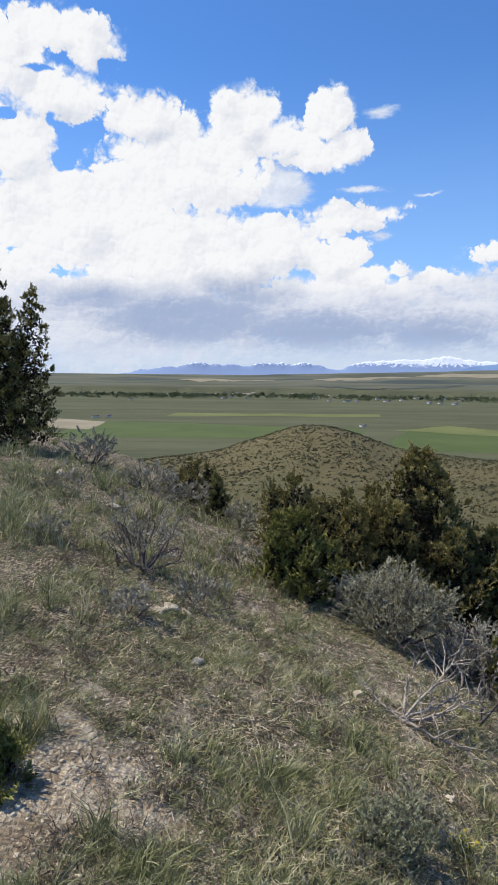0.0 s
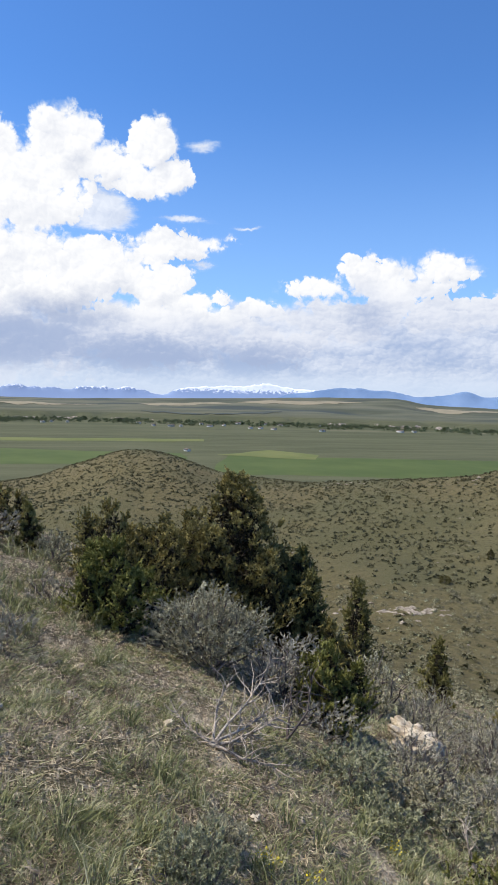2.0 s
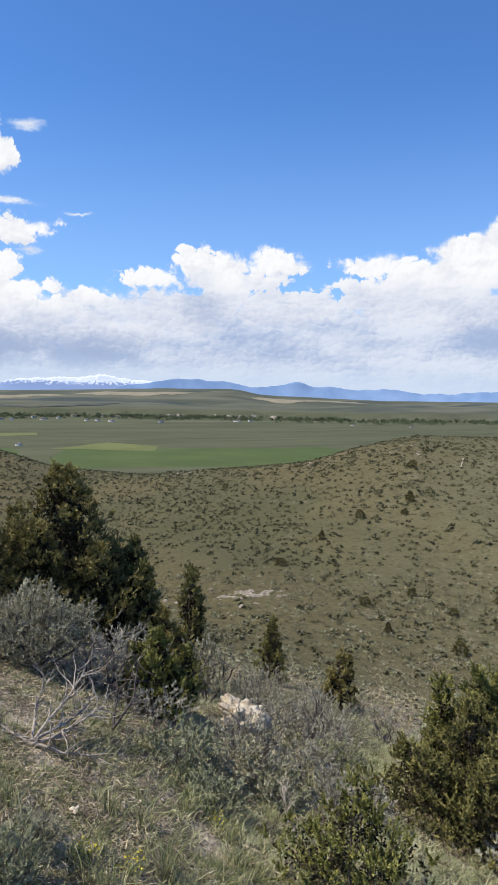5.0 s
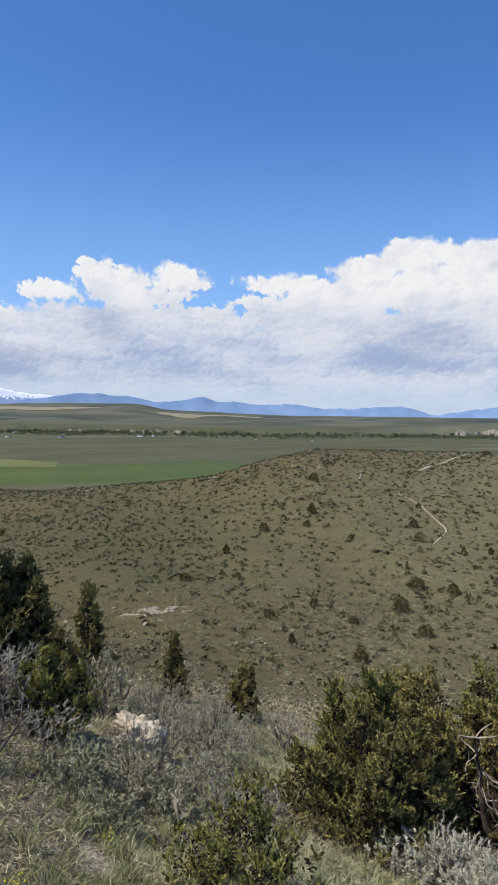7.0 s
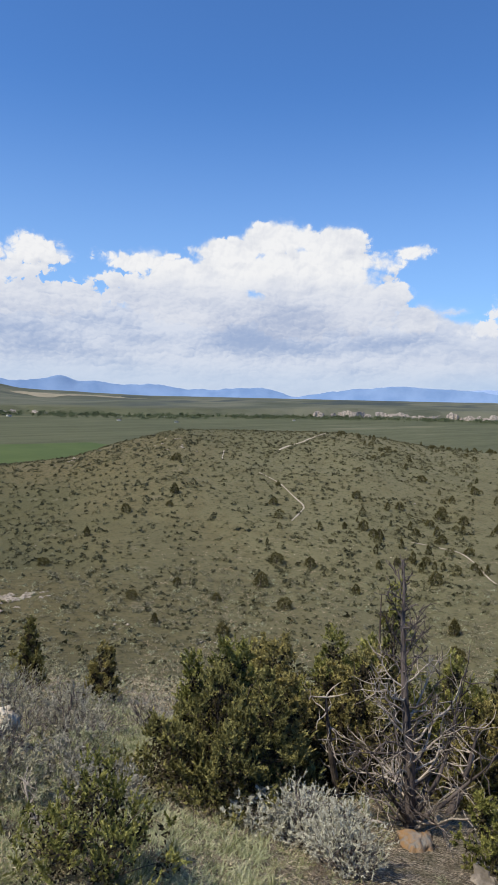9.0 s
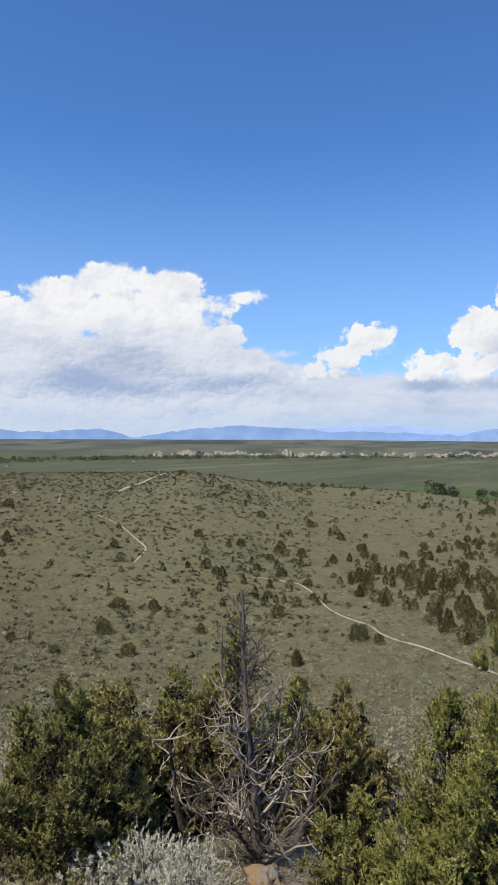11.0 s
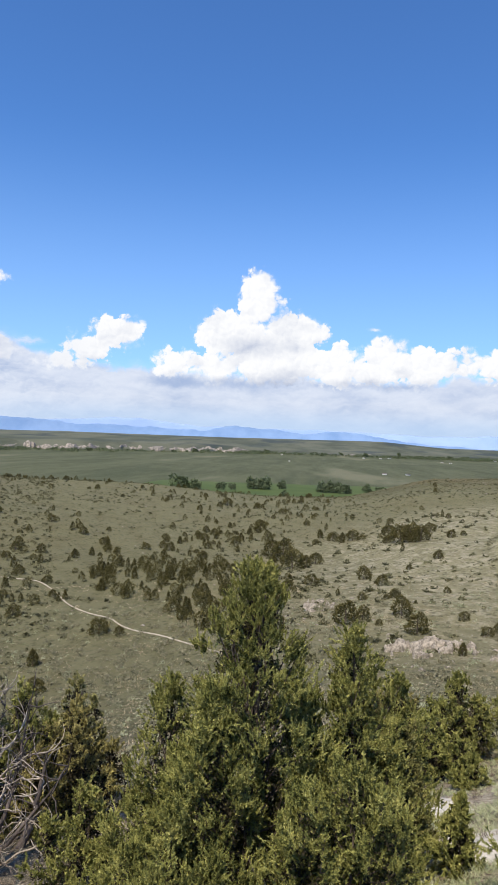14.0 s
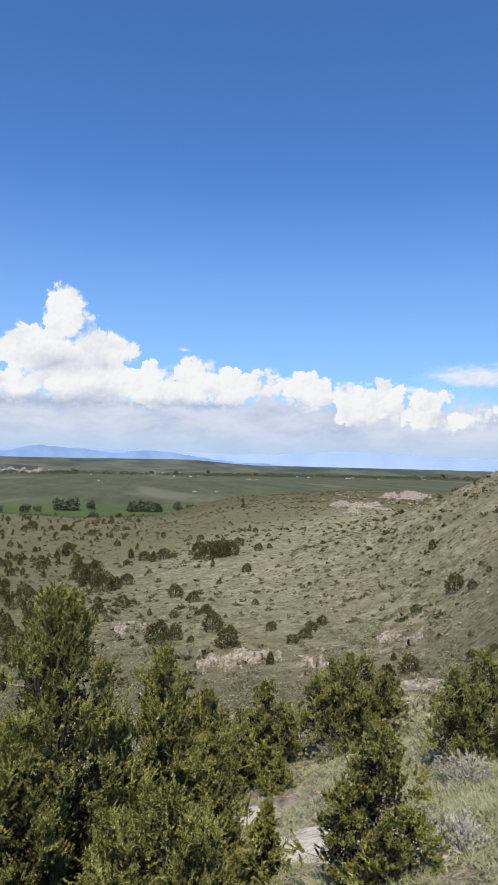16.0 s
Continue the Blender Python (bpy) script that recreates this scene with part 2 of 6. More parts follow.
def finish(n, color, rough=0.9, bump=None, strength=0.5, distance=0.02, through_light=0.0, specular=0.3):
    """Principled surface; with through_light some light passes, as in thin leaves."""
    p, out = n.put("ShaderNodeBsdfPrincipled"), n.put("ShaderNodeOutputMaterial")
    n.wire(color, p.inputs["Base Color"])
    n.wire(rough, p.inputs["Roughness"])
    p.inputs["Specular IOR Level"].default_value = specular
    if bump is not None:
        b = n.put("ShaderNodeBump")
        b.inputs["Strength"].default_value, b.inputs["Distance"].default_value = strength, distance
        n.wire(bump, b.inputs["Height"])
        n.wire(b.outputs[0], p.inputs["Normal"])
    last = p.outputs[0]
    if through_light:
        t, m = n.put("ShaderNodeBsdfTranslucent"), n.put("ShaderNodeMixShader")
        n.wire(color, t.inputs[0])
        m.inputs[0].default_value = through_light
        n.wire(last, m.inputs[1])
        n.wire(t.outputs[0], m.inputs[2])
        last = m.outputs[0]
    n.wire(last, out.inputs[0])


def island(n):
    return n.put("ShaderNodeNewGeometry").outputs["Random Per Island"]


def place_of(n):
    return n.put("ShaderNodeNewGeometry").outputs["Position"]


def leafy(name, colors, rough=0.75, light=0.07, spread=0.9):
    """Foliage: each spray takes one of the colours, with broader patches across the plant."""
    m, n = material(name)
    at = place_of(n)
    patch = n.steps(n.noise(at, 4.5, 3), 0.35, 0.65)
    tuft = n.steps(n.noise(at, 15.0, 2), 0.34, 0.66)
    pick = n.math("MULTIPLY_ADD", island(n), 0.4, n.math("MULTIPLY_ADD", patch, 0.25, n.math("MULTIPLY", tuft, 0.35)))
    c = n.mix(n.steps(pick, 0.08, 0.44), colors[0], colors[1])
    c = n.mix(n.steps(pick, 0.48, 0.88, 0, spread), c, colors[2])
    finish(n, c, rough, through_light=light, specular=0.12)
    return m


JUNIPER = leafy("juniper_foliage", ((0.03, 0.031, 0.013), (0.19, 0.178, 0.062), (0.46, 0.41, 0.15)))
JUNIPER_BRONZE = leafy("juniper_bronze_foliage", ((0.042, 0.039, 0.016), (0.24, 0.207, 0.074), (0.54, 0.455, 0.17)))
JUNIPER_YELLOW = leafy("juniper_yellow_foliage", ((0.03, 0.04, 0.012), (0.208, 0.208, 0.057), (0.49, 0.455, 0.15)))
# dry inner needles, darkened so the gaps in the crowns look shaded
JUNIPER_INNER_SHADE = leafy("dry_inner_foliage_shade", ((0.012, 0.010, 0.006), (0.03, 0.025, 0.013), (0.06, 0.047, 0.025)), light=0.0)
JUNIPER_DARK = leafy("dark_juniper_foliage", ((0.03, 0.03, 0.012), (0.092, 0.082, 0.028), (0.20, 0.165, 0.06)))
SAGE = leafy("sage_leaves", ((0.12, 0.108, 0.068), (0.34, 0.318, 0.21), (0.62, 0.585, 0.42)), light=0.06)
SAGE_SILVER = leafy("silver_sage_leaves", ((0.26, 0.245, 0.18), (0.50, 0.48, 0.375), (0.76, 0.735, 0.60)), light=0.12)
SAGE_DULL = leafy("dull_sage_leaves", ((0.16, 0.147, 0.112), (0.34, 0.318, 0.245), (0.56, 0.525, 0.42)), light=0.1)
SAGE_GULLY = leafy("gully_sage_leaves", ((0.12, 0.110, 0.064), (0.20, 0.184, 0.112), (0.32, 0.296, 0.19)), light=0.1)
SAGE_GREEN = leafy("green_sage_leaves", ((0.13, 0.138, 0.072), (0.30, 0.305, 0.18), (0.52, 0.51, 0.35)), light=0.1)
GRASS = leafy("bunch_grass", ((0.09, 0.105, 0.042), (0.24, 0.25, 0.115), (0.62, 0.57, 0.36)), light=0.14)
GRASS_DRY = leafy("dry_grass", ((0.16, 0.12, 0.075), (0.42, 0.34, 0.22), (0.78, 0.67, 0.48)), light=0.12)
GRASS_CLEARING = leafy("clearing_grass", ((0.21, 0.23, 0.115), (0.39, 0.405, 0.22), (0.62, 0.60, 0.40)), light=0.2)
COTTONWOOD = leafy("cottonwood_foliage", ((0.055, 0.07, 0.036), (0.10, 0.122, 0.062), (0.165, 0.188, 0.105)))
DEAD_MAT = leafy("dead_brush_mat", ((0.09, 0.064, 0.045), (0.18, 0.138, 0.10), (0.36, 0.30, 0.225)), light=0.1)
BRUSH = leafy("hill_brush", ((0.052, 0.050, 0.024), (0.108, 0.102, 0.052), (0.20, 0.185, 0.105)), light=0.05)
YELLOW_BLOOM = leafy("yellow_flowers", ((0.5, 0.42, 0.03), (0.65, 0.52, 0.04), (0.7, 0.6, 0.1)), light=0.1)


def woody(name, dark, pale):
    m, n = material(name)
    at = place_of(n)
    grain = n.noise(n.vec("MULTIPLY", at, (60, 60, 9)), 1.0, 4)
    worn = n.noise(at, 3.5, 3)
    c = n.mix(n.steps(n.math("ADD", n.math("MULTIPLY", grain, 0.6), n.math("MULTIPLY", worn, 0.5)), 0.35, 0.75), dark, pale)
    finish(n, c, 0.85, grain, 0.6, 0.01)
    return m


BARK = woody("juniper_bark", (0.05, 0.035, 0.025), (0.17, 0.13, 0.10))
DEADWOOD = woody("weathered_dead_wood", (0.15, 0.122, 0.095), (0.58, 0.50, 0.41))
SNAGWOOD = woody("dark_dead_wood", (0.035, 0.028, 0.025), (0.16, 0.13, 0.115))
STEM = woody("sage_stem", (0.06, 0.045, 0.04), (0.20, 0.17, 0.155))

LAND, n = material("land")
at = place_of(n)
pz = n.xyz(at)[2]
fine, mid = n.noise(at, 9.0, 6, 0.65), n.noise(at, 0.9, 5)
pebbles = n.voronoi(at, 26.0)
soil = n.mix(n.steps(n.math("ADD", n.math("MULTIPLY", fine, 0.5), n.math("MULTIPLY", n.noise(at, 38.0, 4, 0.7), 0.5)), 0.43, 0.57), (0.38, 0.29, 0.19), (0.82, 0.70, 0.52))
grit = n.voronoi(at, 55.0)
soil = n.mix(n.math("MULTIPLY", n.steps(grit, 0.35, 0.62), n.steps(n.noise(at, 6.0, 3), 0.35, 0.6, 0.1, 0.45)), soil, (0.22, 0.16, 0.105))
soil = n.mix(n.steps(pebbles, 0.0, 0.22, 0.6, 0.0), soil, (0.66, 0.57, 0.43))
straw = n.noise(n.vec("MULTIPLY", at, (14, 95, 30)), 1.0, 5, 0.6, warp=0.6)
straw = n.math("MAXIMUM", straw, n.noise(n.vec("MULTIPLY", at, (90, 17, 30)), 1.0, 5, 0.6, warp=0.6))
litter = n.mix(n.steps(straw, 0.48, 0.68), (0.10, 0.076, 0.048), (0.82, 0.68, 0.48))
litter = n.mix(n.steps(n.noise(at, 3.0, 5), 0.45, 0.62, 0, 0.5), litter, (0.115, 0.105, 0.052))
hill = n.mix(n.steps(n.noise(at, 1.3, 6, 0.7), 0.3, 0.7), (0.104, 0.087, 0.040), (0.164, 0.137, 0.066))
green_hill = n.mix(n.steps(fine, 0.3, 0.7), (0.086, 0.081, 0.038), (0.127, 0.118, 0.057))
hill = n.mix(n.steps(n.noise(at, 0.035, 5), 0.42, 0.62), hill, green_hill)
hill = n.mix(n.steps(n.noise(at, 0.16, 6, 0.65), 0.62, 0.72, 0, 0.6), hill, (0.30, 0.255, 0.185))
grazed = n.math("MULTIPLY", n.steps(n.vec("LENGTH", n.vec("SUBTRACT", at, (105.0, 0.0, 0.0))), 100.0, 62.0), n.steps(n.noise(at, 0.4, 5, 0.6), 0.3, 0.6, 0.4, 0.95))
hill = n.mix(grazed, hill, (0.178, 0.163, 0.086))
spur_soil = n.math("MULTIPLY", n.steps(n.vec("LENGTH", n.vec("SUBTRACT", at, (78.0, -50.0, 0.0))), 68.0, 40.0), n.steps(n.noise(at, 0.5, 6, 0.65), 0.3, 0.6, 0.2, 0.85))
hill = n.mix(spur_soil, hill, (0.292, 0.262, 0.152))
hill = n.mix(n.math("MULTIPLY", spur_soil, n.steps(n.noise(at, 0.7, 6, 0.75), 0.47, 0.60)), hill, (0.415, 0.363, 0.25))
open_soil = n.put("ShaderNodeAttribute")
open_soil.attribute_name = "open_soil"
near = n.mix(n.math("MULTIPLY_ADD", n.steps(mid, 0.45, 0.65), 0.12, n.math("MULTIPLY", open_soil.outputs["Fac"], 0.85), clamp=True), litter, soil)
clumps = n.math("MAXIMUM", n.steps(n.voronoi(at, 1.5), 0.15, 0.42, 0.7, 0.0), n.steps(n.voronoi(at, 3.1), 0.12, 0.4, 0.5, 0.0))
hill = n.mix(n.math("MULTIPLY", clumps, n.steps(n.noise(at, 0.3, 4), 0.3, 0.55, 0.25, 1.0)), hill, (0.075, 0.072, 0.036))
far_off = n.steps(n.vec("LENGTH", at), 14.0, 34.0)
upland = n.mix(far_off, near, hill)
stripes = n.noise(n.vec("MULTIPLY", at, (0.0022, 0.011, 0)), 1.0, 6, 0.6)
streaks = n.noise(n.vec("MULTIPLY", at, (0.009, 0.05, 0)), 1.0, 6, 0.7)
valley = n.mix(n.steps(n.math("ADD", n.math("MULTIPLY", stripes, 0.55), n.math("MULTIPLY", streaks, 0.45)), 0.35, 0.65), (0.062, 0.070, 0.034), (0.112, 0.114, 0.060))
valley = n.mix(n.steps(n.noise(n.vec("MULTIPLY", at, (0.0011, 0.0042, 0)), 1.0, 5), 0.58, 0.68, 0, 0.7), valley, (0.175, 0.165, 0.10))
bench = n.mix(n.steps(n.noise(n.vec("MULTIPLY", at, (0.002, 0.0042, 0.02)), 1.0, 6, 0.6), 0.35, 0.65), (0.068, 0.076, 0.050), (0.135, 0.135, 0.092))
# broad dark blue-grey patches paint cloud shadow into the bench colour
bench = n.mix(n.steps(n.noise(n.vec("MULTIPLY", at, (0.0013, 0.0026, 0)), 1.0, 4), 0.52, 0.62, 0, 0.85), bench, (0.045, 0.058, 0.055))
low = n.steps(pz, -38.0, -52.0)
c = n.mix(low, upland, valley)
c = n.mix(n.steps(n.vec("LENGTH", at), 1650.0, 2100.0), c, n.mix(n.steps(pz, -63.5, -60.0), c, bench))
finish(n, c, 0.95, n.math("ADD", n.math("ADD", fine, straw), n.math("ADD", n.math("MULTIPLY", pebbles, -0.6), n.math("MULTIPLY", grit, -0.4))), 1.0, 0.045, specular=0.15)


def plain(name, a, b, scale, rough=0.9, bump=0.4, distance=0.02, detail=5):
    m, n = material(name)
    v = n.noise(place_of(n), scale, detail, 0.6)
    finish(n, n.mix(n.steps(v, 0.3, 0.7), a, b), rough, v, bump, distance)
    return m


TRAIL = plain("pale_trail_dirt", (0.30, 0.255, 0.185), (0.46, 0.40, 0.30), 2.5)
CLEAR_DIRT = plain("worn_clearing_dirt", (0.50, 0.43, 0.33), (0.76, 0.68, 0.55), 14.0, bump=1.0, distance=0.03)
ROCK = plain("pale_limestone", (0.30, 0.235, 0.16), (0.66, 0.575, 0.44), 11.0, bump=1.0, distance=0.05)
HILL_ROCK = plain("weathered_hill_rock", (0.13, 0.108, 0.08), (0.44, 0.375, 0.295), 3.4, bump=1.0, distance=0.1)
LICHEN_ROCK = plain("lichen_rock", (0.30, 0.16, 0.05), (0.21, 0.20, 0.18), 9.0, bump=1.0, distance=0.05)
CLIFF = plain("pale_cliff_stone", (0.10, 0.092, 0.072), (0.42, 0.36, 0.30), 0.22, bump=1.0, distance=2.0)
FIELD = plain("green_crop", (0.055, 0.082, 0.015), (0.078, 0.105, 0.022), 0.02)
FIELD_PALE = plain("yellow_green_crop", (0.105, 0.125, 0.03), (0.145, 0.155, 0.045), 0.02)
FIELD_DRY = plain("dry_field", (0.22, 0.19, 0.12), (0.29, 0.25, 0.165), 0.02)
COULEE_SHADOW = plain("dark_coulee_shadow", (0.045, 0.055, 0.045), (0.075, 0.085, 0.065), 0.03)
# distance haze is painted into the blue base colours of these ranges
MOUNTAIN = plain("haze_blue_mountain", (0.15, 0.245, 0.41), (0.205, 0.305, 0.475), 0.006)
MOUNTAIN_FAR = plain("remote_haze_mountain", (0.26, 0.36, 0.55), (0.31, 0.41, 0.59), 0.004)
SNOWY, n = material("snowy_haze_mountain")
at = place_of(n)
high = n.math("ADD", n.math("MULTIPLY", n.xyz(at)[2], 0.05), n.math("MULTIPLY", n.noise(at, 0.05, 6, 0.75), 8.0))
# the slopes under the snow also carry haze blue in their colour
finish(n, n.mix(n.steps(high, 5.9, 6.5), (0.24, 0.325, 0.50), (0.80, 0.84, 0.91)), 0.8)
WALL_PAINT = plain("pale_wall", (0.62, 0.6, 0.55), (0.75, 0.73, 0.68), 0.5)
ROOF = plain("dark_roof", (0.15, 0.115, 0.095), (0.22, 0.18, 0.15), 0.6)


# ---- terrain ----
def lattice(ix, iy, seed):
    n = (ix * 374761393 + iy * 668265263 + seed * 974634777) & 0xFFFFFFFF
    n = ((n ^ (n >> 13)) * 1274126177) & 0xFFFFFFFF
    return ((n ^ (n >> 16)) & 0xFFFF) / 65535.0


def vnoise(x, y, seed=0):
    """Smooth value noise from -1 to 1 on arrays."""
    x, y = np.asarray(x, float), np.asarray(y, float)
    fx, fy = np.floor(x), np.floor(y)
    ix, iy = fx.astype(np.int64), fy.astype(np.int64)
    u, v = x - fx, y - fy
    u, v = u * u * u * (u * (6 * u - 15) + 10), v * v * v * (v * (6 * v - 15) + 10)
    a = lattice(ix, iy, seed) * (1 - u) + lattice(ix + 1, iy, seed) * u
    b = lattice(ix, iy + 1, seed) * (1 - u) + lattice(ix + 1, iy + 1, seed) * u
    return (a * (1 - v) + b * v) * 2 - 1


def fbm(x, y, octaves=4, seed=0):
    total, amp = 0, 1.0
    for k in range(octaves):
        total = total + amp * vnoise(x * 2 ** k, y * 2 ** k, seed + 7 * k)
        amp *= 0.5
    return total


# bearing clockwise from +y; ground height at 6 m and 14 m on the lookout's own slope
SLOPE = np.array([(-180, 0.6, 1.2), (-60, 0.35, 0.9), (-20, 0.2, 0.35), (-11, 0.0, -0.2), (0, -0.45, -1.5), (14, -0.85, -3.3),
                  (30, -1.75, -4.9), (60, -2.5, -6.0), (90, -2.4, -5.6), (110, -1.75, -4.0), (130, -0.9, -2.2), (180, 0.6, 1.2)])
# bearing, distance and height of the gully floor
GULLY = np.array([(-180, 40, 1), (-60, 50, -6), (-20, 55, -15), (6, 75, -17.5), (28, 48, -14.5), (45, 45, -15), (62, 45, -15.5),
                  (80, 45, -14), (95, 45, -12.5), (108, 42, -11), (125, 40, -8), (180, 40, 1)])
# bearing, distance and dip (degrees) of the ridge beyond the gully
RIDGE = np.array([(-180, 100, 2), (-50, 150, -6), (-20, 170, -9), (-2.4, 165, -7.05), (1, 160, -6), (4, 155, -4.9), (7, 151, -4.8), (9.7, 145, -5.6),
                  (12.5, 140, -6.7), (20, 125, -7.4), (30, 118, -6.4), (34, 115, -6.0), (38, 115, -4.7), (43, 125, -3.4), (52, 135, -3.3),
                  (58, 140, -3.2), (65, 150, -4.15), (75, 165, -4.5), (85, 180, -5.15), (92, 190, -4.9), (95, 205, -4.2), (99, 215, -3.0),
                  (104, 220, -2.6), (108, 220, -2.2), (113, 220, -2.0), (120, 220, -2.3), (140, 180, -1), (180, 100, 2)])
# bearing and distance of the far bank of the valley, its rise
BANK = np.array([(-180, 1700, 18), (40, 1730, 14), (52, 1950, 20), (56, 2050, 28), (70, 2250, 27), (82, 2700, 24), (86, 2800, 10),
                 (95, 3000, 10), (118, 3900, 8), (180, 3000, 8)])
# bearing and dip of the far plateau's edge
PLATEAU = np.array([(-180, -0.4), (-15, -0.5), (0, -0.5), (12, -0.15), (20, 0.1), (27.5, 0.24), (29.5, -0.25), (40, -0.5), (57, -0.33),
                    (68, -0.2), (82, -0.13), (95, 0.05), (100, -0.3), (120, -0.2), (180, -0.4)])
VALLEY, EYE = -65.0, 1.6


def hermite(r, knots, heights):
    """Monotone cubic through knots (k, n) at r (m, n): one column for each bearing."""
    h = np.diff(knots, axis=0)
    d = np.diff(heights, axis=0) / h
    m = np.zeros_like(heights)
    ok = d[1:] * d[:-1] > 0
    w1, w2 = 2 * h[1:] + h[:-1], h[1:] + 2 * h[:-1]
    safe0, safe1 = np.where(ok, d[:-1], 1), np.where(ok, d[1:], 1)
    m[1:-1] = np.where(ok, (w1 + w2) / (w1 / safe0 + w2 / safe1), 0)
    m[0] = d[0]
    out = np.empty_like(r)
    out[:] = heights[-1]
    for k in range(len(h)):
        inside = (r >= knots[k]) & (r < knots[k + 1])
        s = np.clip((r - knots[k]) / h[k], 0, 1)
        v = ((1 + 2 * s) * (1 - s) ** 2 * heights[k] + s * (1 - s) ** 2 * h[k] * m[k]
             + s * s * (3 - 2 * s) * heights[k + 1] + s * s * (s - 1) * h[k] * m[k + 1])
        out = np.where(inside, v, out)
    return out


def along(table, b, column, soft=1.2):
    """A column of a table at bearings b, its corners rounded over some degrees."""
    return sum(np.interp(b + o * soft, table[:, 0], table[:, column]) * w for o, w in ((-1, 0.25), (0, 0.5), (1, 0.25)))


def ground(x, y):
    """Height of the land at x, y (arrays)."""
    x, y = np.asarray(x, float), np.asarray(y, float)
    shape = np.broadcast(x, y).shape
    x, y = np.broadcast_to(x, shape).ravel(), np.broadcast_to(y, shape).ravel()
    r, b = np.hypot(x, y), np.degrees(np.arctan2(x, y))
    one = np.ones_like(r)
    rr = along(RIDGE, b, 1)
    zr = EYE + rr * np.tan(np.radians(along(RIDGE, b, 2, 0.7)))
    rb, rise = along(BANK, b, 1), along(BANK, b, 2, 2)
    rb = rb * (1 + 0.02 * vnoise(b * 0.8, 0 * b, 5))
    zp = EYE + 4600 * np.tan(np.radians(along(PLATEAU, b, 1, 0.5)))
    knots = np.array([0 * one, 6 * one, 14 * one, along(GULLY, b, 1, 4), rr, rr * 1.5 + 20, rr + 330, rb, rb + 1.6 * rise, rb + 1.6 * rise + 250, 4600 * one, 4900 * one])
    zs = np.array([0 * one, along(SLOPE, b, 1, 5), along(SLOPE, b, 2, 5), along(GULLY, b, 2, 4), zr, zr * 0.55 + VALLEY * 0.45, VALLEY * one,
                   VALLEY * one, VALLEY + rise, VALLEY + rise + 5, zp, zp])
    z = hermite(r[None] * np.ones((1, 1)), knots, zs)[0]
    # the spur that comes down from the east
    crest = 1.35 + (b - 120.3) * 0.76
    crest = np.where(b > 128, 7.2 + (b - 128) * 0.1, crest)
    spur = crest - 0.2 * np.maximum(0, 85 - r) - 0.35 * np.maximum(0, r - 85)
    k = 3.0
    blend = np.clip(0.5 + 0.5 * (spur - z) / k, 0, 1)
    z = np.where((r > 18) & (r < 400) & (b > 85), z * (1 - blend) + spur * blend + k * blend * (1 - blend), z)
    # uneven ground at three scales
    near = np.clip((r - 1) / 3, 0.3, 1)
    fade = np.clip((r - 25) / 40, 0, 1) * np.clip((420 - r) / 200, 0, 1)
    z = z + near * np.clip((60 - r) / 40, 0, 1) * (0.05 * fbm(x / 0.9, y / 0.9, 3, 3) + 0.07 * vnoise(x / 3, y / 3, 9))
    z = z + fade * np.clip(np.abs(r - rr) / 40, 0.25, 1) * (0.9 * vnoise(x / 22, y / 22, 21) + 0.35 * vnoise(x / 7, y / 7, 22))
    far = np.clip((r - rb - 150) / 500, 0, 1) * np.clip((4500 - r) / 700, 0, 1)
    z = z + far * (9 * vnoise(x / 480, y / 480, 31) + 7 * vnoise(x / 190, y / 190, 32))
    return z.reshape(shape)


def bare(x, y):
    """Where the soil lies open, 0 to 1, on the lookout's slope."""
    x, y = np.asarray(x, float), np.asarray(y, float)
    v = 0.5 * fbm(x / 0.8, y / 0.8, 3, 77) + 0.6 * vnoise(x / 0.25, y / 0.25, 78) + 0.5 * vnoise(x / 0.1, y / 0.1, 79)
    for cx, cy, rad, push in ((-0.75, 2.3, 0.42, 0.75), (-0.6, 1.95, 0.4, 0.65), (-0.45, 2.8, 0.35, 0.55), (0.45, 2.85, 0.26, 0.6), (-0.14, 2.2, 0.2, 0.8), (0.95, 2.9, 0.3, 0.5), (1.9, 2.9, 0.35, 0.7), (1.0, 3.5, 0.22, 0.4), (0.64, 4.05, 0.28, 0.5), (0.3, 2.7, 0.2, 0.5), (6.4, -2.1, 0.8, 2.0), (8.8, -2.2, 0.6, 1.6), (5.3, -2.6, 0.6, 1.6), (7.6, -2.9, 1.2, 0.25), (9.6, -3.4, 1.5, 0.25)):
        v = v + push * np.exp(-((x - cx) ** 2 + (y - cy) ** 2) / rad ** 2)
    return np.clip((v - 0.72) / 0.45, 0, 1)


def ground_at(x, y):
    return float(ground(np.array([x]), np.array([y]))[0])
# ---- end terrain ----


# ---- building helpers ----
class Soup:
    """Collects vertices and faces of one part."""

    def __init__(self):
        self.v, self.f, self.count = [], [], 0

    def add(self, verts, faces):
        verts, faces = np.asarray(verts, float).reshape(-1, 3), np.asarray(faces, int)
        self.v.append(verts)
        self.f.append(faces + self.count)
        self.count += len(verts)

    def mesh(self, name, mat, smooth=False):
        me = bpy.data.meshes.new(name)
        v = np.concatenate(self.v)
        loops = np.concatenate([f.ravel() for f in self.f])
        sizes = np.concatenate([np.full(len(f), f.shape[1]) for f in self.f])
        me.vertices.add(len(v))
        me.vertices.foreach_set("co", v.ravel())
        me.loops.add(len(loops))
        me.loops.foreach_set("vertex_index", loops)
        me.polygons.add(len(sizes))
        me.polygons.foreach_set("loop_start", np.concatenate([[0], np.cumsum(sizes)[:-1]]))
        if smooth:
            me.polygons.foreach_set("use_smooth", np.ones(len(sizes), bool))
        me.materials.append(mat)
        me.update(calc_edges=True)
        return me


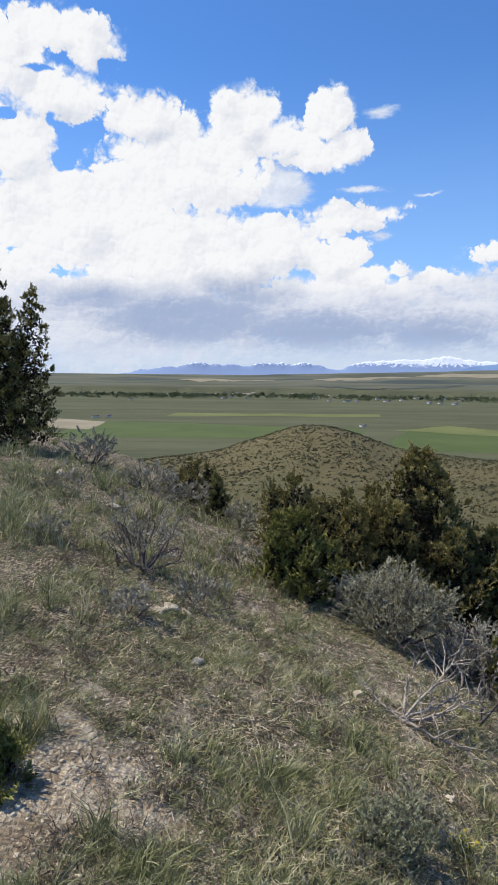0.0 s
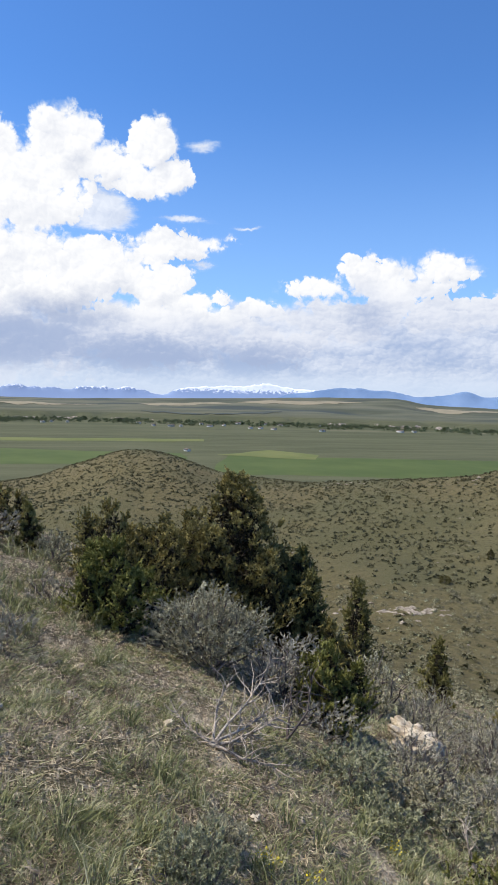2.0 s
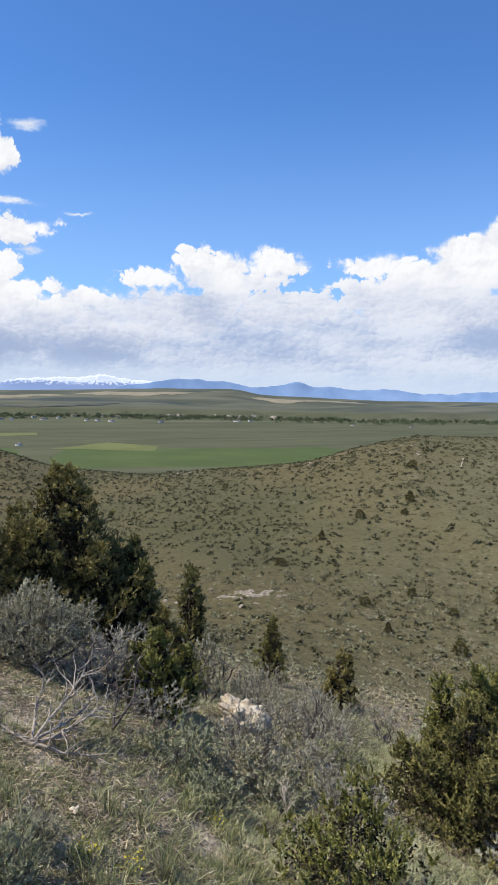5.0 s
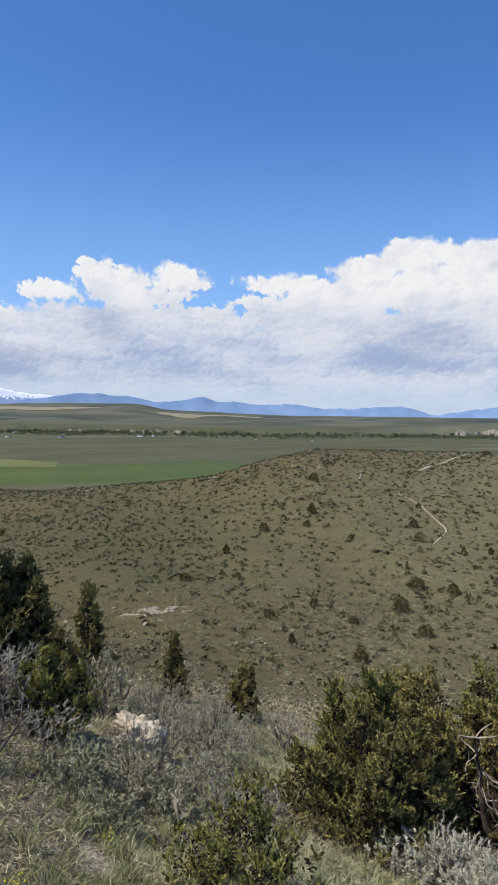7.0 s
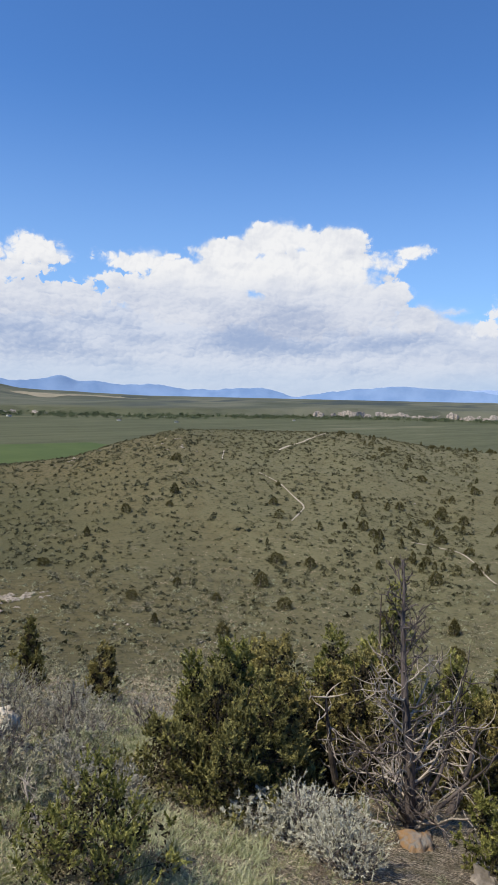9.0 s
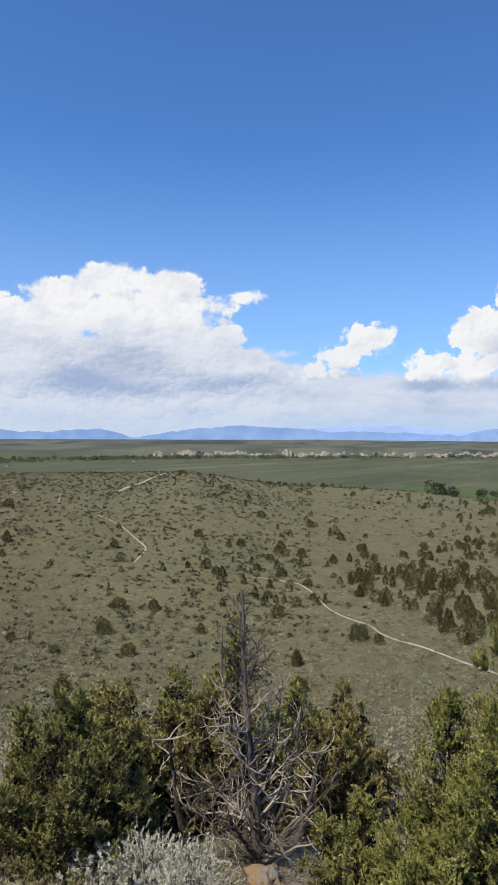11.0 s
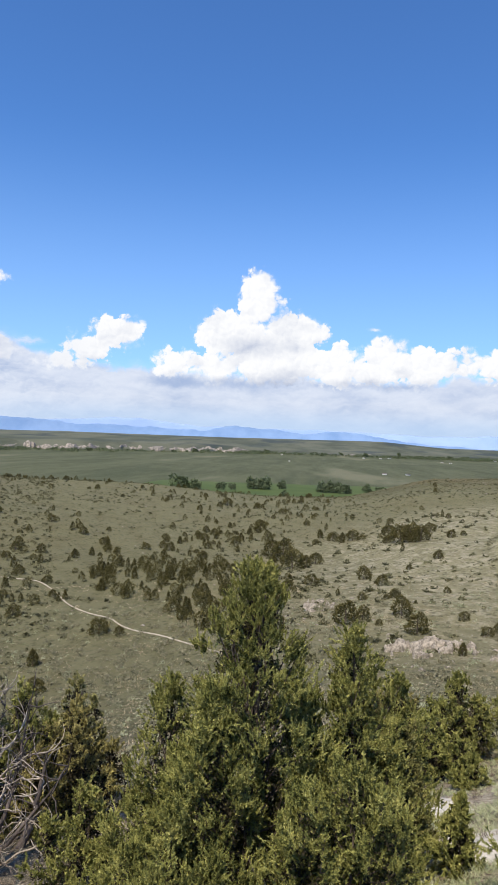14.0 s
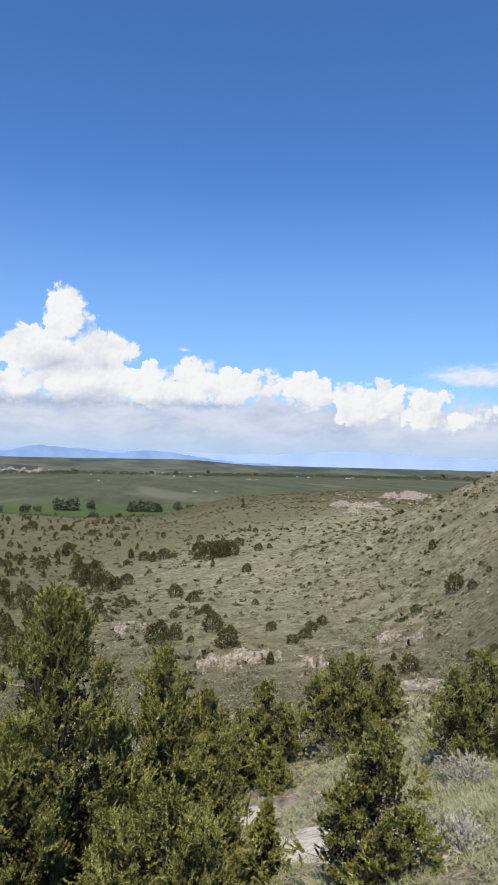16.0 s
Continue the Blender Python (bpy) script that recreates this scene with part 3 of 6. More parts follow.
def part(name, soup, mat, parent=None, label="", smooth=False):
    ob = new(name, soup.mesh(name, mat, smooth))
    ob.parent = parent
    return tagged(ob, label=label)


def unit(v):
    return v / np.maximum(np.linalg.norm(v, axis=-1, keepdims=True), 1e-9)


def leaves(soup, at, along_dir, length, width, rng):
    """Small pointed leaves from at along along_dir, turned every way."""
    k = len(at)
    d = unit(along_dir)
    side = unit(np.cross(d, unit(rng.normal(size=(k, 3)))))
    length, width = np.broadcast_to(length, k)[:, None], np.broadcast_to(width, k)[:, None]
    v = np.stack([at + side * width * 0.5, at - side * width * 0.5, at + d * length], 1)
    soup.add(v, np.arange(3 * k).reshape(k, 3))


def tube(soup, points, radii, sides=6):
    """A tapered round stem along points."""
    p, radii = np.asarray(points, float), np.asarray(radii, float)
    t = unit(np.gradient(p, axis=0))
    ref = np.where(np.abs(t[:, 2:3]) > 0.9, np.array([[1.0, 0, 0]]), np.array([[0, 0, 1.0]]))
    a = unit(np.cross(t, ref))
    b = np.cross(t, a)
    ang = np.linspace(0, 2 * np.pi, sides, endpoint=False)
    ring = p[:, None] + radii[:, None, None] * (np.cos(ang)[None, :, None] * a[:, None] + np.sin(ang)[None, :, None] * b[:, None])
    k = len(p)
    i, j = np.meshgrid(np.arange(k - 1), np.arange(sides), indexing="ij")
    q = np.stack([i * sides + j, i * sides + (j + 1) % sides, (i + 1) * sides + (j + 1) % sides, (i + 1) * sides + j], -1).reshape(-1, 4)
    soup.add(ring.reshape(-1, 3), q)


def crooked(start, direction, length, rng, steps=6, wander=0.25, rise=0.0):
    """Points of a bent branch."""
    p, d, out = np.array(start, float), unit(np.array(direction, float)), [np.array(start, float)]
    for _ in range(steps):
        d = unit(d + rng.normal(size=3) * wander + np.array([0, 0, rise]))
        p = p + d * length / steps
        out.append(p.copy())
    return np.array(out)


def rock_soup(size, rng, detail=3, rough=0.35, flat=0.7, block=0.0):
    """A broken stone: a sphere cut by random planes and roughened."""
    bm = bmesh.new()
    bmesh.ops.create_icosphere(bm, subdivisions=detail, radius=1.0)
    v = np.array([x.co[:] for x in bm.verts])
    f = np.array([[x.index for x in y.verts] for y in bm.faces])
    bm.free()
    v = v / np.max(np.abs(v), axis=1, keepdims=True) ** block
    for _ in range(9):
        nrm = unit(rng.normal(size=3))
        over = np.maximum(0, v @ nrm - rng.uniform(0.45, 0.8))
        v = v - over[:, None] * nrm
    wob = fbm(v[:, 0] * 3 + v[:, 2] * 2, v[:, 1] * 3 - v[:, 2], 4, int(rng.integers(1000)))
    v = v * (1 + rough * 0.25 * wob)[:, None]
    s = Soup()
    s.add(v * np.array([size[0], size[1], size[2]]) * np.array([1, 1, flat]), f)
    return s


# ---- the land ----
def build_land():
    b = np.concatenate([np.arange(-32, 130, 0.42), np.arange(130, 328, 6.0)])
    r = np.concatenate([[0.0], np.geomspace(0.35, 4700, 320)])
    rad = np.radians(b)
    x, y = r[:, None] * np.sin(rad), r[:, None] * np.cos(rad)
    z = ground(x, y)
    k, m = len(r), len(b)
    i, j = np.meshgrid(np.arange(k - 1), np.arange(m), indexing="ij")
    q = np.stack([i * m + j, (i + 1) * m + j, (i + 1) * m + (j + 1) % m, i * m + (j + 1) % m], -1).reshape(-1, 4)[:, ::-1]
    s = Soup()
    s.add(np.stack([x, y, z], -1), q)
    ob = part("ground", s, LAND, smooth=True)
    open_soil = ob.data.attributes.new("open_soil", "FLOAT", "POINT")
    open_soil.data.foreach_set("value", bare(x, y).ravel())
    tagged(ob, "dry hillside of pale soil falling to a broad green valley", "ground", kind="structure")


build_land()


def mountain_range(name, label, mat, r, b0, b1, heights, seed, rough, base=-60):
    """A distant range: heights are (bearing, degrees) of its crest."""
    h = np.array(heights)
    b = np.arange(b0, b1, 0.08)
    even = sum(np.interp(b + o, h[:, 0], h[:, 1]) for o in (-0.5, -0.25, 0, 0.25, 0.5)) / 5
    plain_top = EYE + r * np.tan(np.radians(even))
    jag = EYE + r * np.tan(np.radians(even + rough * fbm(b * 0.9, 0 * b, 6, seed))) - plain_top
    rows, steps = [], 14
    for k in range(steps + 1):
        t = k / steps
        rr = r - 110 * (1 - t)
        zz = base + (plain_top - base) * t ** 1.1 + jag * t ** 6
        rows.append(np.stack([rr * np.sin(np.radians(b)), rr * np.cos(np.radians(b)), zz], -1))
    rows.append(rows[-1].copy())
    rows.append(rows[-1] * np.array([1.004, 1.004, 1]) - np.array([0, 0, 80]))
    v = np.array(rows)
    k, m = v.shape[:2]
    i, j = np.meshgrid(np.arange(k - 1), np.arange(m - 1), indexing="ij")
    q = np.stack([i * m + j, i * m + j + 1, (i + 1) * m + j + 1, (i + 1) * m + j], -1).reshape(-1, 4)
    s = Soup()
    s.add(v, q)
    tagged(part(name, s, mat, smooth=True), label, "mountains", kind="structure")


mountain_range("backdrop_snowy_mountains", "snow-capped mountain range on the horizon", SNOWY, 4850, -12, 24,
               ((-12, -0.5), (-7, 0.2), (-4, 0.5), (0, 0.38), (4.7, 0.48), (7.6, 0.25), (10, 0.62), (13, 0.84), (16.8, 1.06), (19, 0.8), (20.2, 0.76), (22.5, 0.55), (24, 0.3)), 41, 0.17)
mountain_range("backdrop_haze_mountains", "mountains on the horizon, coloured blue for haze", MOUNTAIN, 4825, 14, 112,
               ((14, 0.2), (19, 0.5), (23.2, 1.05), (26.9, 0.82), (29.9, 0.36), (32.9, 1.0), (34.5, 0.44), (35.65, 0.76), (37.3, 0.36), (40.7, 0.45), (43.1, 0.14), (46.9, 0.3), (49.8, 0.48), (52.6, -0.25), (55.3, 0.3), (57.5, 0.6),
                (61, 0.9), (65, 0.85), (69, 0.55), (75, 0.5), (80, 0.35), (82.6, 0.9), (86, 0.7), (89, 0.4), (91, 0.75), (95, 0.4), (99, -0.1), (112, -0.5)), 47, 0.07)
mountain_range("backdrop_remote_mountains", "mountains far beyond the valley, coloured pale blue for haze", MOUNTAIN_FAR, 4900, 60, 140,
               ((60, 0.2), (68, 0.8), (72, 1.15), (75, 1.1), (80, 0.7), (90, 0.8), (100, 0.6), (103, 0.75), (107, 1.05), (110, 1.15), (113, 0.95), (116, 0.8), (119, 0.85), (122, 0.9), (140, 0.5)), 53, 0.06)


# ---- junipers ----
def juniper_parts(height, width, seed, boughs, leaf, sprays=9, per=34, foot=0.05, lobes=5, thin=0.0, bough=0.17, bushy=False):
    """Trunk with limbs, and a crown of boughs, each a tuft of upright sprays of scale leaves, in several uneven lobes."""
    rng = np.random.default_rng(seed)
    wood, crown, core = Soup(), Soup(), Soup()
    spine = crooked((0, 0, -0.2), (rng.normal() * 0.08, rng.normal() * 0.08, 1), height * 1.0, rng, 8, 0.05, 0.3)
    tube(wood, spine, np.linspace(0.042, 0.005, 9) * (0.3 + height * 0.28), 7)
    tops = [(0.0, 0.0, height, width * (0.36 if bushy else 0.5))]
    for k in range(lobes):
        a = 2 * math.pi * (k + rng.uniform(-0.3, 0.3)) / max(lobes, 1)
        d = width * rng.uniform(0.18, 0.33)
        if bushy:
            d *= 1.12
        tops.append((d * math.cos(a), d * math.sin(a), height * (rng.uniform(0.6, 0.93) if bushy else rng.uniform(0.4, 0.76)), width * rng.uniform(0.22, 0.32)))
    share = np.array([t[2] * t[3] for t in tops])
    share = share / share.sum()
    for (lx, ly, top, rad), part_of in zip(tops, share):
        m = max(7, int(boughs * part_of))
        t = (np.arange(m) + rng.uniform(0, 1, m)) / m
        t = t ** 0.85
        zz = (foot + (0.97 - foot) * t) * top
        form = np.minimum(1, (zz / top) / 0.22 + 0.5) * (1 - (zz / top) ** 1.25) ** 0.85 + 0.03
        ang = np.arange(m) * 2.39996 + rng.normal(size=m) * 0.5
        lump = 1 + 0.5 * vnoise(ang * 1.1 + lx * 3, zz * 2.6 + ly * 3, seed)
        rr = rad * form * lump * (0.48 + 0.57 * rng.uniform(0, 1, m) ** 0.55)
        base = np.stack([lx + rr * np.cos(ang), ly + rr * np.sin(ang), zz], -1)
        flare = np.clip(1.0 - t, 0.15, 1)
        out = unit(np.stack([np.cos(ang) * flare, np.sin(ang) * flare, rng.uniform(0.5, 1.3, m)], -1))
        size = bough * rng.uniform(0.65, 1.3, m) * (0.55 + 0.45 * flare)
        for k in range(0, m, 3):
            foot_at = np.array([lx * 0.5, ly * 0.5, zz[k] * 0.7])
            tube(wood, np.array([foot_at, (foot_at + base[k]) / 2 + rng.normal(size=3) * 0.03 * width, base[k] + out[k] * size[k] * 0.4]), np.array([0.008, 0.005, 0.0015]) * (0.4 + height * 0.3), 4)
        # sprays of each bough, then leaves of each spray
        sp_dir = unit(out[:, None] + rng.normal(size=(m, sprays, 3)) * 0.5 + np.array([0, 0, 0.25]))
        sp_at = base[:, None] + rng.normal(size=(m, sprays, 3)) * (size * 0.22)[:, None, None]
        sp_len = size[:, None] * rng.uniform(0.6, 1.15, (m, sprays))
        s = rng.uniform(0.0, 1, (m, sprays, per))
        fan = unit(sp_dir[:, :, None] + rng.normal(size=(m, sprays, per, 3)) * 0.48)
        at = sp_at[:, :, None] + sp_dir[:, :, None] * (s * sp_len[..., None])[..., None] + fan * (leaf * 0.5 * (1.1 - s))[..., None]
        keep = (rng.uniform(size=(m, sprays, 1)) > thin) & (at[..., 2] > 0.02)
        n_l = int(keep.sum())
        leaves(crown, at[keep], fan[keep], leaf * rng.uniform(0.6, 1.3, n_l), leaf * rng.uniform(0.4, 0.65, n_l), rng)
        # old foliage close to the stem, coloured near-black to paint the shade there
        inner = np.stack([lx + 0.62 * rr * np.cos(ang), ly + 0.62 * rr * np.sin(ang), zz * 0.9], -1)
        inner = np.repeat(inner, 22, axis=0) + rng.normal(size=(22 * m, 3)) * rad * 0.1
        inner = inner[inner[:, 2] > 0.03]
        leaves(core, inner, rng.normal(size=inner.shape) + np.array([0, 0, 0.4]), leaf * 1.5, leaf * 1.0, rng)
    return wood, crown, core


def juniper(x, y, height, width, seed, label, boughs=110, leaf=0.031, mat=None, sink=0.05, **more):
    if math.hypot(x, y) > 8:
        more["per"], leaf = int(more.get("per", 34) * 0.78), leaf * 1.02
    wood, crown, core = juniper_parts(height, width, seed, boughs, leaf, **more)
    tree = new("juniper_tree")
    part("trunk", wood, BARK, tree, smooth=True)
    part("crown", crown, mat or JUNIPER, tree)
    tagged(part("inner_foliage", core, JUNIPER_INNER_SHADE, tree, "dry inner foliage coloured near-black for shade inside the crown"), kind="stuff")
    tree.matrix_world = pose(x, y, ground_at(x, y) - sink, 0, 0, 0)
    return tagged(tree, label, "juniper tree")


# ---- sagebrush ----
def sage_parts(height, width, seed, twigs, leaf, bare=0.0, per=34, tip=1.0):
    rng = np.random.default_rng(seed)
    wood, crown = Soup(), Soup()
    for k in range(min(26, max(7, twigs // 14))):
        a = rng.uniform(0, 2 * math.pi)
        lean = rng.uniform(0.25, 1.3)
        path = crooked((0.04 * width * math.cos(a), 0.04 * width * math.sin(a), -0.05), (math.cos(a) * lean, math.sin(a) * lean, 1), height * rng.uniform(0.6, 0.98), rng, 6, 0.28)
        path[:, :2] = path[:, :2] * np.minimum(1, width * 0.48 / np.maximum(np.linalg.norm(path[:, :2], axis=1, keepdims=True), 1e-6))
        tube(wood, path, np.linspace(0.02, 0.004, 7) * height * 1.1, 5)
        for q in (3, 4, 5, 6):
            tube(wood, crooked(path[q], rng.normal(size=3) + np.array([0, 0, 0.7]), height * 0.3, rng, 3, 0.3), np.linspace(0.006, 0.002, 4) * height, 4)
    m = twigs
    ang = rng.uniform(0, 2 * math.pi, m)
    polar = np.arccos(rng.uniform(0.0, 1, m))
    lump = 1 + 0.24 * vnoise(ang * 1.6, polar * 2.5, seed) + 0.07 * rng.normal(size=m)
    rr = (1 - rng.uniform(0, 1, m) ** 2 * 0.5) * lump
    base = np.stack([np.cos(ang) * np.sin(polar) * width * 0.42, np.sin(ang) * np.sin(polar) * width * 0.42, 0.3 * height + np.cos(polar) * height * 0.46], -1) * rr[:, None]
    base[:, 2] = np.maximum(base[:, 2], 0.05 * height)
    out = unit(base * np.array([1, 1, 0.6]) / width + np.array([0, 0, 0.22]) + rng.normal(size=(m, 3)) * 0.3)
    size = height * rng.uniform(0.09, 0.2, m) * tip
    s = rng.uniform(0, 1, (m, per))
    fan = unit(out[:, None] + rng.normal(size=(m, per, 3)) * 0.6)
    at = base[:, None] + out[:, None] * (s * size[:, None])[..., None]
    keep = rng.uniform(size=(m, 1)) * np.ones((1, per)) > bare
    n_l = int(keep.sum())
    leaves(crown, at[keep], fan[keep], leaf * rng.uniform(0.6, 1.3, n_l), leaf * rng.uniform(0.26, 0.45, n_l), rng)
    for k in range(0, m, 3 if bare >= 0.5 else 8):
        tube(wood, np.array([base[k] * 0.75, base[k], base[k] + out[k] * size[k]]), np.array([0.006, 0.004, 0.0015]) * height, 3)
    return wood, crown


def sagebrush(x, y, height, width, seed, label, twigs=240, leaf=0.035, mat=None, bare=0.0, per=34, sink=0.03, tip=1.0):
    wood, crown = sage_parts(height, width, seed, twigs, leaf, bare, per, tip)
    bush = new("sagebrush")
    tagged(part("stem", wood, STEM, bush, smooth=True), kind="stuff")
    part("foliage", crown, mat or SAGE, bush)
    bush.matrix_world = pose(x, y, ground_at(x, y) - sink, 0, 0, seed * 37 % 360)
    return tagged(bush, label, "sagebrush")


# ---- trees and bushes on the lookout's slope ----
juniper(-4.36, 11.3, 3.05, 2.2, 11, "dark green juniper on the crest of the slope", 460, 0.04, lobes=9, bushy=True, per=20)
juniper(2.52, 9.67, 2.6, 2.3, 12, "tall conical juniper with dark bronze-green foliage", 620, 0.036, lobes=6, per=26, mat=JUNIPER_BRONZE)
juniper(3.5, 9.4, 1.95, 1.3, 13, "rounded dark juniper crowding a taller one", 220, 0.038, lobes=4, bushy=True, per=22)
juniper(1.95, 10.3, 1.8, 1.0, 16, "slender juniper with olive foliage", 80, mat=JUNIPER_BRONZE, lobes=3)
juniper(1.4, 9.3, 1.35, 1.4, 23, "bronze-green juniper in a thicket", 110, mat=JUNIPER_BRONZE, lobes=4, bushy=True)
juniper(0.62, 8.7, 1.2, 1.3, 15, "bronze-tinged juniper behind a young green one", 100, mat=JUNIPER_BRONZE, lobes=5, bushy=True)
juniper(0.5, 6.5, 0.88, 0.9, 14, "young bright green juniper beside grey brush", 80, mat=JUNIPER_YELLOW, lobes=4, bushy=True)
juniper(-0.87, 10.43, 0.82, 1.05, 17, "low bronze juniper on the slope's edge", 60, mat=JUNIPER_BRONZE, lobes=4, thin=0.2, bushy=True)
juniper(-0.44, 9.46, 0.75, 0.36, 18, "narrow dark juniper seedling on the slope", 26, lobes=1, bough=0.1)
juniper(2.46, 5.69, 0.84, 0.82, 19, "bushy yellow-green young juniper", 130, 0.021, mat=JUNIPER_YELLOW, lobes=6, bough=0.13, bushy=True, per=40, thin=0.12)
juniper(4.7, 9.95, 2.1, 0.8, 20, "dark juniper with a narrow crown", 80, lobes=2)
juniper(3.75, 8.7, 1.05, 0.8, 24, "brownish low juniper at the foot of a dark one", 50, mat=JUNIPER_BRONZE, lobes=3, bushy=True)
juniper(9.03, 14.43, 1.8, 1.0, 21, "small dark conical juniper", 60, 0.045, lobes=2)
juniper(9.31, 11.8, 1.4, 1.05, 22, "low brownish juniper bush", 55, 0.045, mat=JUNIPER_BRONZE, lobes=4, thin=0.2, bushy=True)
juniper(2.45, 2.7, 0.7, 0.95, 25, "sparse yellow-green juniper shrub", 84, 0.018, mat=JUNIPER_YELLOW, lobes=8, thin=0.42, bough=0.14, bushy=True, per=44)
juniper(-0.94, 2.3, 0.27, 0.27, 26, "yellow-green juniper seedling on bare soil", 26, 0.018, mat=JUNIPER_YELLOW, lobes=2, bough=0.09, per=26)
juniper(4.85, 4.0, 1.32, 1.75, 27, "broad olive juniper bush above dry grass", 300, 0.025, lobes=8, bushy=True, per=34)
juniper(5.5, 4.55, 1.72, 1.15, 28, "olive-green juniper with an upright leader", 150, 0.028, mat=JUNIPER_YELLOW, lobes=5, bushy=True)
juniper(6.7, 4.85, 1.85, 1.6, 29, "olive juniper in a thicket on the slope", 230, 0.034, mat=JUNIPER_BRONZE, lobes=6, bushy=True, per=24)
juniper(8.2, 4.9, 2.3, 2.0, 30, "olive juniper behind dead stems", 240, 0.036, mat=JUNIPER_YELLOW, lobes=6, bushy=True, per=22)
juniper(8.38, 4.05, 3.05, 1.0, 32, "thin-crowned juniper behind a dead one", 95, mat=JUNIPER_YELLOW, lobes=2, thin=0.3)
juniper(7.5, 5.7, 2.0, 1.7, 53, "bronze-green juniper filling the thicket", 180, 0.038, mat=JUNIPER_BRONZE, lobes=5, bushy=True, per=22)
juniper(9.4, 5.0, 2.4, 1.7, 54, "yellow-olive juniper behind the dead one", 180, 0.038, mat=JUNIPER_YELLOW, lobes=5, bushy=True, per=22)
juniper(8.9, 3.4, 2.1, 1.5, 55, "olive juniper close behind the dead one", 150, mat=JUNIPER_YELLOW, lobes=5, bushy=True, thin=0.1)
juniper(10.45, 4.1, 2.2, 1.5, 33, "dark green juniper below the dead one", 130, 0.038, lobes=4, bushy=True)
juniper(11.67, 3.7, 2.4, 1.7, 34, "dark dense juniper down the slope", 120, 0.038, lobes=4, bushy=True, per=22)
juniper(9.0, 2.7, 1.75, 1.7, 35, "bronze-olive juniper bush down the slope", 190, 0.034, mat=JUNIPER_BRONZE, lobes=5, bushy=True)
juniper(4.95, -0.01, 2.68, 1.45, 36, "tall sunlit juniper with yellow-green sprays", 620, 0.0155, lobes=4, mat=JUNIPER_YELLOW, sprays=12, per=62)
juniper(5.6, -0.72, 2.12, 1.45, 37, "broad sunlit juniper beside a taller one", 380, 0.016, mat=JUNIPER_YELLOW, lobes=6, bushy=True, sprays=12, per=66)
juniper(5.2, 0.62, 1.85, 0.9, 38, "sunlit juniper with a pointed crown", 150, 0.017, mat=JUNIPER_YELLOW, lobes=3, sprays=11, per=60)
juniper(4.4, -0.68, 1.1, 1.1, 39, "low juniper at the foot of a tall one", 150, 0.0155, mat=JUNIPER_YELLOW, lobes=5, bushy=True, sprays=12, per=64)
juniper(4.35, 0.42, 0.95, 0.95, 40, "low spreading green juniper", 115, 0.0155, mat=JUNIPER_YELLOW, lobes=4, bushy=True, sprays=12, per=64)
juniper(5.75, -1.15, 1.2, 0.5, 41, "young juniper at the thicket's edge", 70, 0.022, lobes=2, per=46)
juniper(6.0, 1.5, 0.95, 0.85, 42, "low yellow-green juniper bush", 80, 0.024, mat=JUNIPER_YELLOW, lobes=4, bushy=True, per=40)
juniper(7.7, 4.1, 2.0, 1.6, 56, "bronze juniper between dead stems", 190, 0.034, mat=JUNIPER_BRONZE, lobes=6, bushy=True, per=24)
juniper(13.0, -3.1, 1.75, 1.7, 43, "olive juniper beyond the grassy clearing", 220, 0.03, mat=JUNIPER_YELLOW, lobes=6, bushy=True, per=44)
juniper(12.2, -1.9, 1.75, 1.5, 44, "green juniper beyond the grassy clearing", 210, 0.03, mat=JUNIPER_BRONZE, lobes=6, bushy=True, per=44)
juniper(11.0, -2.3, 1.15, 1.2, 45, "low olive juniper by the clearing", 70, 0.04, mat=JUNIPER_YELLOW, lobes=4, bushy=True)
juniper(12.7, -4.65, 1.78, 2.1, 46, "broad rounded juniper beyond the clearing", 340, 0.029, mat=JUNIPER_YELLOW, lobes=8, bushy=True, per=42)
juniper(13.3, -5.7, 1.35, 1.0, 47, "small dark juniper beside a broad one", 55, 0.042, lobes=2)
juniper(7.9, -4.75, 1.3, 1.5, 48, "dense juniper beside grey sagebrush", 280, 0.022, mat=JUNIPER_YELLOW, lobes=7, bushy=True, per=42)
juniper(10.05, -2.69, 0.5, 0.5, 49, "young bright green juniper in the grass", 30, 0.034, mat=JUNIPER_YELLOW, lobes=2, bough=0.13)
juniper(4.6, -2.12, 1.05, 0.85, 50, "young sunlit juniper with a pointed crown", 130, 0.02, mat=JUNIPER_YELLOW, lobes=4, bough=0.13, per=46)
juniper(5.5, -1.55, 0.66, 0.3, 51, "slim juniper seedling by the bare path", 34, 0.027, mat=JUNIPER_YELLOW, lobes=1, bough=0.1)

sagebrush(1.38, 6.08, 0.84, 1.26, 31, "large silver-grey sagebrush with dark twigs", 1700, 0.024, per=26, tip=0.55)
sagebrush(-0.92, 5.6, 0.68, 0.72, 52, "nearly leafless dark twiggy sagebrush", 200, 0.03, SAGE_DULL, 0.72)
sagebrush(-0.35, 5.1, 0.4, 0.5, 53, "dark twiggy sagebrush on the slope", 130, 0.028, SAGE_DULL, 0.5)
sagebrush(-0.05, 7.0, 0.45, 0.7, 54, "bare grey sagebrush twigs on the slope", 150, 0.03, SAGE_DULL, 0.85)
sagebrush(4.75, 6.3, 0.72, 0.9, 55, "grey-purple twiggy sagebrush on the slope", 230, 0.03, SAGE_DULL, 0.3)
sagebrush(4.1, 6.2, 0.5, 0.6, 56, "grey twiggy sagebrush beside a boulder", 150, 0.03, SAGE_DULL, 0.5)
sagebrush(3.87, 7.6, 0.9, 0.75, 57, "tall grey sagebrush before dark junipers", 200, 0.034, SAGE)
